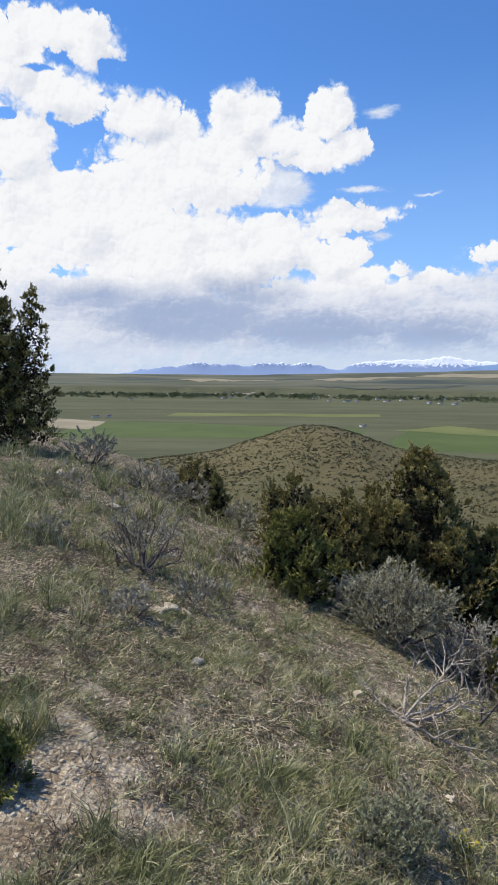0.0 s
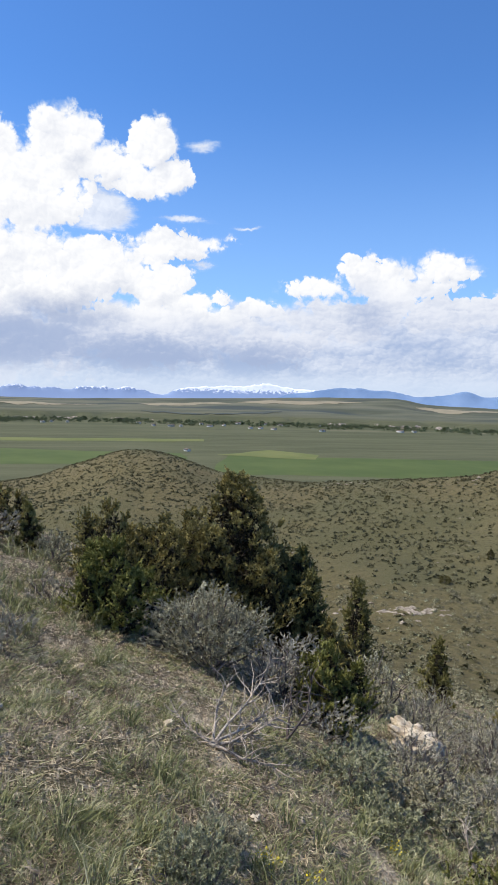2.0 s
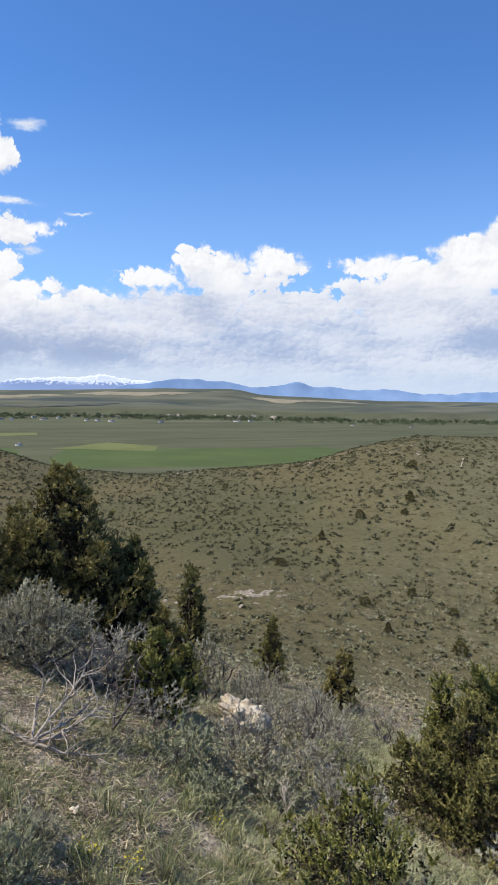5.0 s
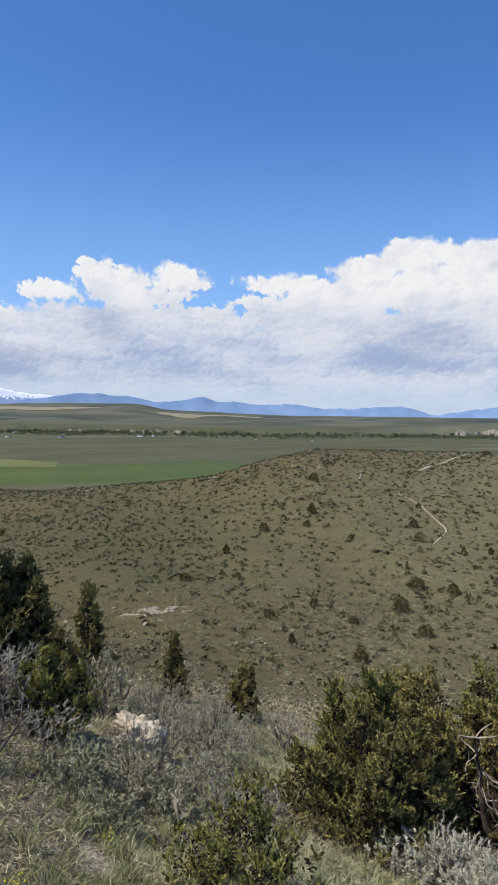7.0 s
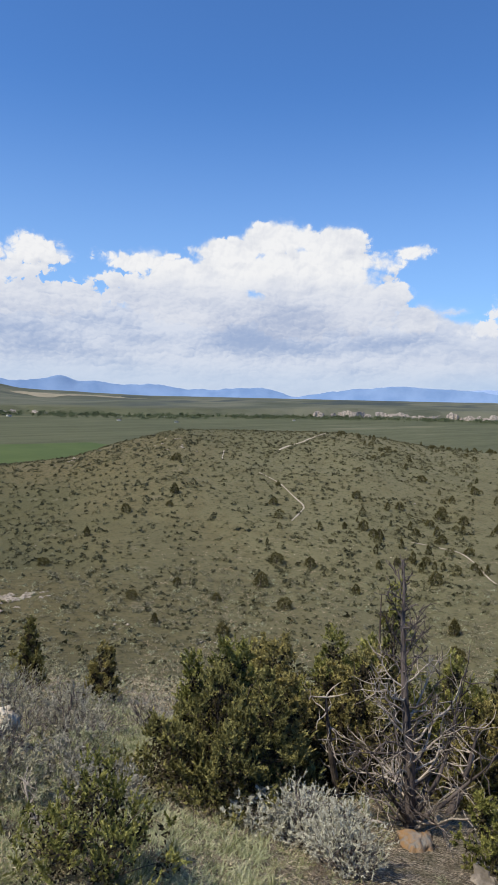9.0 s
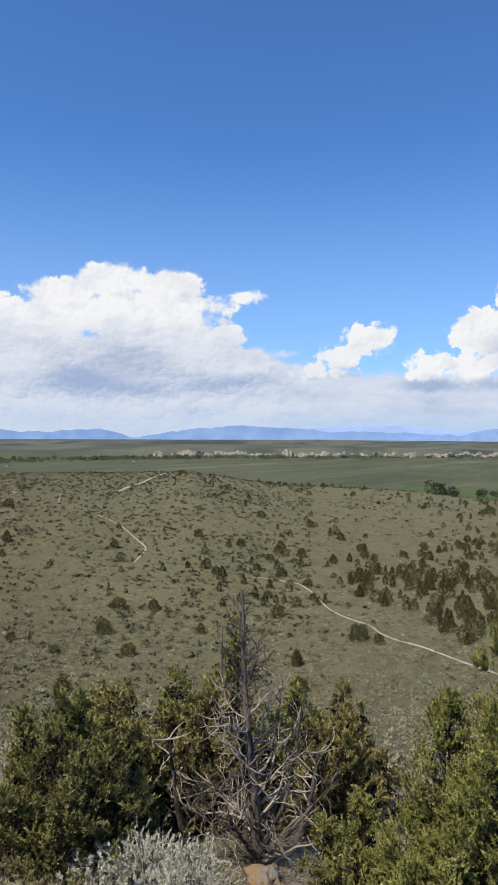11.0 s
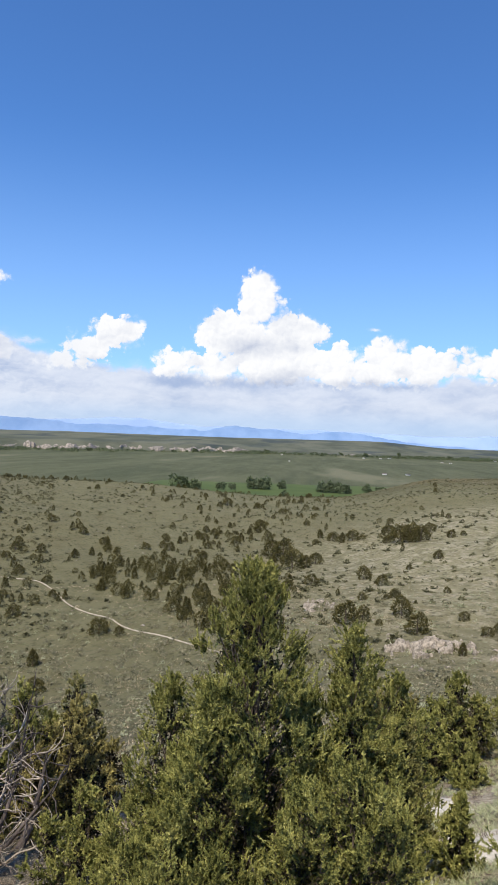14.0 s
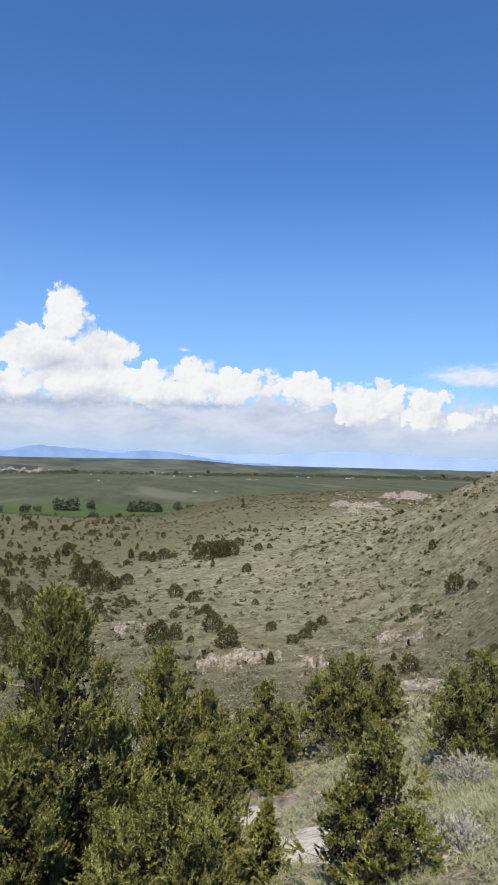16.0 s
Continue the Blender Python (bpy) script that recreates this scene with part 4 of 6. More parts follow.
sagebrush(5.0, 8.3, 0.6, 0.9, 58, "grey-purple twiggy sagebrush on the slope", 180, 0.034, SAGE_DULL, 0.35)
sagebrush(5.7, 9.4, 0.6, 0.85, 59, "grey sagebrush on the steep slope", 150, 0.038, SAGE_DULL)
sagebrush(6.4, 9.0, 0.62, 0.85, 60, "grey sagebrush on the steep slope", 150, 0.038, SAGE)
sagebrush(7.2, 9.8, 0.55, 0.9, 61, "grey sagebrush on the steep slope", 130, 0.04, SAGE_DULL)
sagebrush(3.13, 4.9, 0.42, 0.42, 62, "dark bare sagebrush twigs on the slope", 110, 0.026, SAGE_DULL, 0.8)
sagebrush(2.85, 4.15, 0.3, 0.55, 63, "low grey-green sagebrush on the slope", 150, 0.026, SAGE_GREEN)
sagebrush(2.3, 4.3, 0.28, 0.45, 64, "low blue-green sagebrush on the slope", 120, 0.026, SAGE)
sagebrush(3.35, 4.1, 0.3, 0.5, 65, "low grey-green sagebrush on the slope", 120, 0.026, SAGE_DULL)
sagebrush(4.75, 2.85, 0.62, 0.7, 66, "silver sagebrush below olive junipers", 420, 0.022, SAGE_SILVER)
sagebrush(4.55, 2.35, 0.55, 0.65, 67, "pale silver sagebrush at the foot of a dead tree", 420, 0.022, SAGE_SILVER)
sagebrush(5.3, 3.3, 0.5, 0.6, 68, "silver sagebrush with bare twigs", 160, 0.03, SAGE_SILVER, 0.3)
sagebrush(4.5, 3.2, 0.36, 0.6, 69, "low silver sagebrush on the slope", 150, 0.03, SAGE_SILVER)
sagebrush(12.4, 2.85, 0.85, 0.85, 70, "round grey sagebrush among junipers", 190, 0.04, SAGE_DULL)
sagebrush(0.58, 2.5, 0.3, 0.36, 71, "low silver-green sagebrush in dry soil", 420, 0.015, SAGE_GREEN, per=30, tip=0.7)
sagebrush(0.75, 2.75, 0.22, 0.3, 72, "low silver-green sagebrush in dry soil", 300, 0.015, SAGE, per=30, tip=0.7)
sagebrush(-1.69, 5.6, 0.3, 0.45, 73, "small grey sagebrush on the slope", 90, 0.028, SAGE_DULL, 0.3)
sagebrush(-0.78, 4.25, 0.26, 0.36, 74, "small grey sagebrush on the slope", 80, 0.026, SAGE_DULL, 0.4)
sagebrush(-2.54, 10.7, 0.75, 0.95, 75, "pale grey sagebrush on the crest", 150, 0.038, SAGE_DULL, 0.3)
sagebrush(-1.5, 9.9, 0.55, 0.85, 76, "grey sagebrush on the crest", 140, 0.038, SAGE_DULL, 0.2)
sagebrush(-0.95, 9.4, 0.55, 0.8, 77, "grey-purple sagebrush on the crest", 140, 0.038, SAGE_DULL, 0.3)
sagebrush(-0.1, 9.2, 0.5, 0.6, 78, "pale grey sagebrush beside junipers", 120, 0.036, SAGE)
sagebrush(-2.2, 7.8, 0.4, 0.6, 79, "dark sagebrush on the slope", 110, 0.032, SAGE_DULL, 0.4)
for k, (x, y, high, wide, leaf_mat, bare_share) in enumerate(((2.02, 4.16, 0.26, 0.5, SAGE_GREEN, 0.0), (2.63, 4.64, 0.3, 0.55, SAGE, 0.2), (2.8, 4.3, 0.3, 0.5, SAGE, 0.1), (3.5, 4.6, 0.32, 0.5, SAGE_DULL, 0.3),
                                                       (2.05, 3.65, 0.2, 0.4, SAGE_GREEN, 0.0), (3.0, 4.95, 0.42, 0.6, SAGE_DULL, 0.5), (3.6, 4.0, 0.26, 0.45, SAGE_DULL, 0.3), (2.2, 5.2, 0.3, 0.55, SAGE_DULL, 0.4),
                                                       (5.55, 7.5, 0.5, 0.8, SAGE_DULL, 0.2), (2.34, 6.6, 0.5, 0.8, SAGE_DULL, 0.15), (1.95, 5.75, 0.45, 0.6, SAGE_DULL, 0.25), (4.4, 7.2, 0.55, 0.8, SAGE, 0.1),
                                                       (6.2, 7.7, 0.5, 0.9, SAGE_GREEN, 0.0), (5.2, 6.9, 0.4, 0.7, SAGE, 0.0), (7.6, 8.3, 0.5, 0.9, SAGE_DULL, 0.1), (6.9, 11.2, 0.55, 1.0, SAGE, 0.1),
                                                       (4.05, 5.05, 0.3, 0.5, SAGE_GREEN, 0.0), (4.3, 5.5, 0.35, 0.6, SAGE_DULL, 0.2))):
    sagebrush(x, y, 1.35 * high, 1.35 * wide, 400 + k, {SAGE: "low silver sagebrush among grass", SAGE_GREEN: "low grey-green sagebrush among grass"}.get(leaf_mat, "twiggy grey-purple sagebrush among grass"),
              240, 0.028, leaf_mat, bare_share, 24)
sagebrush(4.7, -2.75, 0.32, 0.4, 80, "silver sagebrush beside a young juniper", 260, 0.017, SAGE_SILVER)
sagebrush(6.82, -3.9, 0.36, 0.6, 81, "silver sagebrush at the clearing's edge", 280, 0.02, SAGE_SILVER)
sagebrush(12.1, -4.2, 0.3, 0.6, 82, "low grey sagebrush before a juniper", 90, 0.034, SAGE)
sagebrush(9.4, -5.4, 0.4, 0.7, 83, "silver sagebrush at the clearing's edge", 260, 0.022, SAGE_SILVER)


def flower_clump(x, y, seed):
    rng = np.random.default_rng(seed)
    plant = new("wildflower")
    green, bloom = Soup(), Soup()
    k = 70
    d = unit(rng.normal(size=(k, 3)) * np.array([0.6, 0.6, 0.2]) + np.array([0, 0, 1]))
    leaves(green, rng.normal(size=(k, 3)) * np.array([0.03, 0.03, 0]), d, 0.08 * rng.uniform(0.5, 1.2, k), 0.008, rng)
    leaves(bloom, d[:40] * 0.075 + rng.normal(size=(40, 3)) * 0.012, rng.normal(size=(40, 3)), 0.014, 0.012, rng)
    part("foliage", green, GRASS, plant)
    part("blossom", bloom, YELLOW_BLOOM, plant)
    plant.matrix_world = pose(x, y, ground_at(x, y))
    tagged(plant, "small yellow wildflowers in dry grass", "wildflower", "yellow wildflowers")


for k, (x, y) in enumerate(((0.98, 2.75), (1.2, 2.72), (0.72, 2.78), (2.0, 3.4))):
    flower_clump(x, y, 300 + k)


# ---- dead wood ----
def dead_juniper(x, y, height):
    """A dead tree: dark stem, many bare crooked limbs, the low ones bleached."""
    rng = np.random.default_rng(91)
    tree = new("dead_juniper")
    stem = Soup()
    spine = crooked((0, 0, -0.1), (0.03, -0.03, 1), height + 0.1, rng, 12, 0.07, 0.2)
    tube(stem, spine, np.linspace(0.075, 0.008, 13), 8)
    part("trunk", stem, SNAGWOOD, tree, smooth=True)
    for k in range(64):
        t = 0.05 + 0.9 * (k / 63) ** 1.5
        at = np.array([np.interp(t * 12, np.arange(13), spine[:, c]) for c in range(3)])
        a = k * 2.4 + rng.normal() * 0.4
        length = (1.25 - 1.0 * t) * rng.uniform(0.35, 1.15)
        d = np.array([math.cos(a), math.sin(a), rng.uniform(-0.15, 0.6) + 0.5 * t])
        limb, twigs = Soup(), []
        path = crooked(at, d, length, rng, 7, 0.24, 0.12)
        tube(limb, path, np.linspace(0.019 - 0.012 * t, 0.003, 8), 5)
        for q in (2, 3, 4, 5, 6):
            for _ in range(2):
                twig = crooked(path[q], rng.normal(size=3) + d + np.array([0, 0, 0.3]), length * rng.uniform(0.2, 0.45), rng, 4, 0.3, 0.05)
                tip = Soup()
                tube(tip, twig, np.linspace(0.0065, 0.0018, 5), 4)
                twigs.append(tip)
        wood = DEADWOOD if (t < 0.6 and k % 3) else SNAGWOOD
        bough = part("limb", limb, wood, tree, smooth=True)
        for tip in twigs:
            part("twig", tip, wood, bough, smooth=True)
    for a, length in ((0.6, 1.2), (3.3, 1.0), (5.3, 1.7), (4.7, 1.45), (5.9, 1.3)):
        limb, twigs = Soup(), []
        path = crooked((0, 0, 0.12), (math.cos(a), math.sin(a), 0.9), length, rng, 8, 0.12, 0.12)
        tube(limb, path, np.linspace(0.03, 0.005, 9), 6)
        for q in range(2, 9):
            for _ in range(2):
                tip = Soup()
                tube(tip, crooked(path[q], rng.normal(size=3) + np.array([0, 0, 0.8]), 0.4, rng, 4, 0.3), np.linspace(0.009, 0.002, 5), 4)
                twigs.append(tip)
        bough = part("limb", limb, SNAGWOOD, tree, smooth=True)
        for tip in twigs:
            part("twig", tip, SNAGWOOD, bough, smooth=True)
    tree.matrix_world = pose(x, y, ground_at(x, y) - 0.05)
    tagged(tree, "dead juniper with a dark trunk and bleached bare limbs", "dead tree")


dead_juniper(6.68, 2.86, 2.9)


def leaning_stem(x, y, length, lean, seed, label):
    rng = np.random.default_rng(seed)
    tree = new("dead_juniper")
    stem = Soup()
    path = crooked((0, 0, -0.1), lean, length, rng, 8, 0.05, 0.06)
    tube(stem, path, np.linspace(0.06, 0.012, 9), 7)
    part("trunk", stem, SNAGWOOD, tree, smooth=True)
    for q in range(2, 9):
        for _ in range(3):
            limb = Soup()
            twig = crooked(path[q], rng.normal(size=3) * np.array([1, 1, 0.5]) + np.array([0, 0, 0.3]), rng.uniform(0.25, 0.6), rng, 5, 0.25, 0.03)
            tube(limb, twig, np.linspace(0.012, 0.002, 6), 4)
            tip = Soup()
            tube(tip, crooked(twig[3], rng.normal(size=3), 0.2, rng, 3, 0.3), np.linspace(0.005, 0.0015, 4), 4)
            part("twig", tip, DEADWOOD, part("limb", limb, DEADWOOD, tree, smooth=True), smooth=True)
    tree.matrix_world = pose(x, y, ground_at(x, y) - 0.03)
    tagged(tree, label, "dead tree")


leaning_stem(7.1, 4.0, 1.6, (-0.12, 0.1, 1.0), 92, "leaning dead juniper stem with bare twigs")
leaning_stem(7.9, 3.0, 1.2, (0.5, -0.3, 0.9), 93, "leaning dead juniper limb beside the dead tree")


def fallen_branch(x, y, seed, arms, label, spread=0.85, mat=None):
    rng = np.random.default_rng(seed)
    branch = new("dead_branch")
    for k, (b, up, length) in enumerate(arms):
        limb, twigs = Soup(), []
        path = crooked((0, 0, 0.0), (math.sin(radians(b)), math.cos(radians(b)), up), length, rng, 8, 0.14, -0.01)
        tube(limb, path, np.linspace(0.0115, 0.0025, 9), 6)
        for q in range(2, 9):
            for _ in range(3):
                twig = crooked(path[q], unit(path[q] - path[q - 1]) + rng.normal(size=3) * spread, length * rng.uniform(0.15, 0.42), rng, 5, 0.22, 0.02)
                tip = Soup()
                tube(tip, twig, np.linspace(0.0055, 0.0015, 6), 4)
                twigs.append(tip)
        bough = part("limb", limb, mat or DEADWOOD, branch, smooth=True)
        for tip in twigs:
            part("twig", tip, mat or DEADWOOD, bough, smooth=True)
    branch.matrix_world = pose(x, y, ground_at(x, y) + 0.01)
    tagged(branch, label, "dead branch")


fallen_branch(0.98, 3.95, 94, ((45, 0.66, 0.72), (68, 0.34, 0.6), (20, 0.45, 0.4), (-45, 0.32, 0.32), (-75, 0.27, 0.3), (95, 0.18, 0.5), (125, 0.05, 0.42), (58, 0.15, 0.55)), "bleached forked dead branch lying in the grass")
fallen_branch(1.65, 4.45, 95, ((75, 0.55, 0.5), (20, 0.6, 0.35)), "small dark dead branch in the grass", mat=SNAGWOOD)
fallen_branch(0.15, 6.75, 96, ((70, 0.25, 0.7), (-60, 0.3, 0.5), (20, 0.5, 0.4)), "heap of grey dead twigs beside a juniper")
fallen_branch(0.1, 4.35, 97, ((150, 0.25, 0.22),), "short broken stick in the grass")
fallen_branch(2.6, 3.35, 98, ((-30, 1.2, 0.4),), "thin pale stick standing in the grass")


# ---- stones ----
def stone(name, x, y, size, seed, label, mat, category="rock", up=0.25, detail=4, group="", block=0.0, rough=0.6):
    rng = np.random.default_rng(seed)
    ob = part(name, rock_soup(size, rng, detail, rough, 1.0, block), mat, None)
    ob.matrix_world = pose(x, y, ground_at(x, y) + size[2] * up, rng.uniform(-8, 8), rng.uniform(-8, 8), rng.uniform(0, 360))
    return tagged(ob, label, category, group)


stone("boulder", 3.50, 5.70, (0.28, 0.22, 0.22), 101, "cream and pinkish broken limestone boulder in grass", ROCK, "boulder", 0.8, 5, block=0.7, rough=1.0)
stone("rock", 3.28, 5.5, (0.12, 0.1, 0.07), 102, "cream broken stone beside the boulder", ROCK)
stone("rock", 6.0, 2.42, (0.23, 0.17, 0.1), 103, "grey stone with orange lichen under a dead tree", LICHEN_ROCK, up=0.3, block=0.35, rough=1.3)
stone("rock", 5.5, 1.62, (0.17, 0.12, 0.06), 104, "flat grey stone among low junipers", HILL_ROCK, up=0.4, block=0.6, rough=1.2)
for k, (x, y, w_) in enumerate(((-0.55, 4.62, 0.085), (-0.45, 4.7, 0.07), (-0.62, 4.53, 0.06), (-0.95, 2.65, 0.05), (0.52, 4.35, 0.06), (0.72, 4.1, 0.05), (1.05, 3.2, 0.04),
                                (-0.3, 3.75, 0.06), (0.2, 5.0, 0.05), (1.35, 3.3, 0.04), (1.9, 3.5, 0.04), (-2.6, 9.2, 0.1), (-3.4, 9.8, 0.1), (-1.55, 7.6, 0.1))):
    stone("rock", x, y, (w_, w_ * 0.75, w_ * 0.5), 110 + k, "small cream limestone lying in dry grass", ROCK, detail=3, group="small stones on the slope", block=0.5, rough=1.3)


def outcrop(b0, b1, r0, r1, high, seed, label, cover=0.0):
    """A ragged shelf of broken rock: stepped ledges over a stretch of slope, with gaps where turf covers it."""
    b, r = np.meshgrid(np.radians(np.linspace(b0, b1, 130)), np.linspace(r0, r1, 76), indexing="ij")
    u, v = np.meshgrid(np.linspace(-1, 1, 130), np.linspace(-1, 1, 76), indexing="ij")
    x, y = r * np.sin(b), r * np.cos(b)
    grit = (r1 - r0) * 0.09
    lump = fbm(x / grit / 2.4, y / grit / 2.4, 4, seed)
    mask = 0.5 - u * u - v * v + 0.85 * fbm(x / grit / 1.8, y / grit / 1.8, 4, seed + 1) + cover
    ledge = np.floor((lump + 1.2) * 3.2) / 3.2 - 0.9
    inside = np.clip((mask + 0.12) / 0.4, 0, 1)
    z = ground(x, y) + high * (0.75 * inside ** 0.7 - 0.65 + 0.4 * (ledge + 0.35) * inside + 0.12 * inside * fbm(x / grit * 2.2, y / grit * 2.2, 3, seed + 2))
    m = 76
    i, j = np.meshgrid(np.arange(129), np.arange(m - 1), indexing="ij")
    q = np.stack([i * m + j, i * m + j + 1, (i + 1) * m + j + 1, (i + 1) * m + j], -1).reshape(-1, 4)
    keep = (mask.ravel()[q] > -0.12).all(axis=1)
    s = Soup()
    s.add(np.stack([x, y, z], -1), q[keep])
    tagged(part("rock_outcrop", s, HILL_ROCK), label, "rock outcrop", "rock outcrops on the slopes")


outcrop(107.0, 112.6, 126, 176, 2.4, 501, "pinkish pale rock breaking out of a far knoll", -0.25)
outcrop(110.6, 116.2, 168, 210, 1.9, 502, "pinkish grey rock on the crest of a far knoll", -0.25)
outcrop(88.5, 92.6, 55.5, 60.5, 0.6, 503, "pale broken ledge in the gully's bank", -0.2)
outcrop(96.4, 103.8, 43.5, 49.0, 0.8, 504, "long pale ledge along the gully floor", -0.12)
outcrop(104.5, 108.6, 40.5, 45.5, 0.8, 505, "pale crumbling ledge along the gully floor", -0.15)
outcrop(111.0, 115.5, 43.0, 49.0, 0.7, 506, "weathered pale ledge at the foot of the spur", -0.15)
outcrop(113.5, 117.5, 31.0, 35.5, 0.3, 507, "low pale ledge at the foot of the spur")
outcrop(25.2, 34.0, 50.5, 54.5, 0.2, 508, "pale broken ledge across the gully", -0.42)


def pale_outcrops():
    """Broken pale stones along the gully and on the far hills, built once in four shapes."""
    rng = np.random.default_rng(140)
    kinds = [rock_soup((1.0, 0.75, 0.5), np.random.default_rng(141 + k), 2, 1.6, 1.0, 0.5).mesh("rock", HILL_ROCK) for k in range(4)]
    spots = []
    for x, y, count, spread, size in ((57, -1, 5, 1.6, 0.4), (22, 46, 8, 2.6, 0.45), (45, -9, 6, 2.4, 0.35), (41.5, -13.5, 6, 1.8, 0.35), (35.6, -17.5, 5, 1.2, 0.3),
                                      (61.9, 91, 6, 1.5, 0.6), (47.5, 110, 6, 2.5, 0.6), (74, 80, 8, 4, 0.6), (29, 36.3, 2, 0.4, 0.35), (31, 31.2, 2, 0.8, 0.3),
                                      (150, -52, 8, 8, 0.8), (176, -66, 10, 10, 0.9), (46, -28, 8, 5, 0.25), (58, -37, 10, 6, 0.3), (50, -20, 6, 6, 0.22)):
        for _ in range(int(count * 1.5)):
            spots.append((x + rng.normal() * spread, y + rng.normal() * spread, size * rng.uniform(0.25, 0.95)))
    for k, (x, y, size) in enumerate(spots):
        ob = new("rock", kinds[k % 4])
        ob.matrix_world = pose(x, y, ground_at(x, y) + 0.02 * size, rng.uniform(-15, 15), rng.uniform(-15, 15), rng.uniform(0, 360)) @ Matrix.Diagonal((size, size, size * rng.uniform(0.5, 1.1), 1))
        tagged(ob, "pale weathered rock breaking out of the dry slope", "rock", "pale rocks on the slopes")


pale_outcrops()


def stone_litter(name, label, count, seed, b0, b1, r0, r1, low, high, patch):
    """Countless small stones as one stuff object."""
    rng = np.random.default_rng(seed)
    shapes = []
    for k in range(5):
        q = rock_soup((1, 0.75, 0.42), np.random.default_rng(seed + k), 1, 2.2, 1.0, 0.5)
        shapes.append((q.v[0], q.f[0]))
    s = Soup()
    b = np.radians(rng.uniform(b0, b1, count))
    r = r0 * (r1 / r0) ** rng.uniform(0, 1, count)
    x, y = r * np.sin(b), r * np.cos(b)
    keep = vnoise(x / patch, y / patch, seed) + (1.2 * bare(x, y) - 0.3 if r1 < 20 else 0) > rng.uniform(-0.5, 0.5, count)
    x, y = x[keep], y[keep]
    z = ground(x, y)
    for k in range(len(x)):
        v, f = shapes[k % 5]
        a = rng.uniform(0, 6.28)
        turn = np.array([[math.cos(a), -math.sin(a), 0], [math.sin(a), math.cos(a), 0], [0, 0, 1]])
        s.add(v @ turn.T * (low + (high - low) * rng.uniform() ** 3) + np.array([x[k], y[k], z[k]]), f)
    tagged(part(name, s, ROCK if r1 < 20 else HILL_ROCK), label, "stones", kind="stuff")


stone_litter("pebbles", "small pale stones strewn on the bare soil", 6500, 150, -26, 60, 1.7, 8, 0.003, 0.022, 0.6)
stone_litter("scattered_stones", "pale stones strewn over the spur's dry face", 2600, 160, 106, 124, 44, 92, 0.04, 0.26, 7)
stone_litter("knoll_stones", "broken pinkish stones over a far knoll", 420, 180, 107.3, 115.5, 128, 205, 0.25, 1.1, 9)
stone_litter("ledge_stones", "broken pale stones along the gully floor", 900, 190, 86, 118, 38, 62, 0.05, 0.26, 4)
stone_litter("hill_stones", "pale stones strewn over the dry hills", 500, 170, -5, 103, 40, 140, 0.06, 0.3, 12)


# ---- trails ----
def trail(points, width, label):
    """A worn path laid over the land along points of the plan."""
    p = np.array(points, float)
    t = np.linspace(0, len(p) - 1, len(p) * 8)
    base = np.stack([np.interp(t, np.arange(len(p)), p[:, c]) for c in (0, 1)], -1)
    pad = np.pad(base, ((6, 6), (0, 0)), mode="edge")
    base = np.stack([np.convolve(pad[:, c], np.ones(7) / 7, "same")[6:-6] for c in (0, 1)], -1)
    d = unit(np.gradient(base, axis=0))
    side = np.stack([-d[:, 1], d[:, 0]], -1)
    wide = width * (1 + 0.3 * vnoise(t * 1.7, 0 * t, 8))
    across = np.linspace(-0.5, 0.5, 7)
    pts = base[:, None] + side[:, None] * (across[None, :, None] * wide[:, None, None])
    z = ground(pts[..., 0], pts[..., 1]) + 0.08 - 0.2 * np.abs(across)[None] ** 2
    m = 7
    i, j = np.meshgrid(np.arange(len(base) - 1), np.arange(m - 1), indexing="ij")
    q = np.stack([i * m + j, i * m + j + 1, (i + 1) * m + j + 1, (i + 1) * m + j], -1).reshape(-1, 4)
    s = Soup()
    s.add(np.concatenate([pts, z[..., None]], -1), q)
    tagged(part("trail", s, TRAIL, smooth=True), label, "trail", kind="structure")


trail(((59.5, 45.0), (61.6, 45.9), (65.4, 47.3), (67.6, 51.3), (69.9, 55.1), (71, 60)), 0.2, "narrow pale footpath on the hillside")
trail(((71.0, 67.0), (76.6, 71.8)), 0.2, "narrow pale footpath on the hillside")
trail(((84, 67.5), (87.7, 69.1), (96.4, 71.1), (106.3, 75.1), (112.9, 77.4)), 0.4, "pale track over the hill's crest")
trail(((64.6, 33), (66.1, 30.6), (66.6, 28.1), (63.4, 24.9), (58.6, 21.5), (56.7, 19.0), (55.9, 16.9), (54.2, 15.6), (52.7, 13.8), (51.6, 11.6), (49.5, 9.2), (46.9, 6.5), (44, 3)), 0.17,
      "narrow pale footpath through the gully")


def bare_patch(x, y, rx, ry, seed, label):
    """A worn patch of pale dirt with an uneven rim, following the ground."""
    a = np.linspace(0, 2 * np.pi, 48, endpoint=False)
    rim = 1 + 0.3 * fbm(np.cos(a) * 1.6 + seed, np.sin(a) * 1.6, 3, seed)
    rings = np.linspace(0, 1, 9)
    px_, py_ = x + rings[:, None] * rim * rx * np.cos(a), y + rings[:, None] * rim * ry * np.sin(a)
    z = ground(px_, py_) + 0.022 - 0.045 * rings[:, None] ** 4
    m = len(a)
    i, j = np.meshgrid(np.arange(8), np.arange(m), indexing="ij")
    q = np.stack([i * m + j, (i + 1) * m + j, (i + 1) * m + (j + 1) % m, i * m + (j + 1) % m], -1).reshape(-1, 4)
    s = Soup()
    s.add(np.stack([px_, py_, z], -1), q)
    tagged(part("bare_dirt", s, CLEAR_DIRT, smooth=True), label, "dirt", kind="structure")


bare_patch(6.3, -2.05, 0.95, 0.42, 3, "worn pale dirt between junipers")
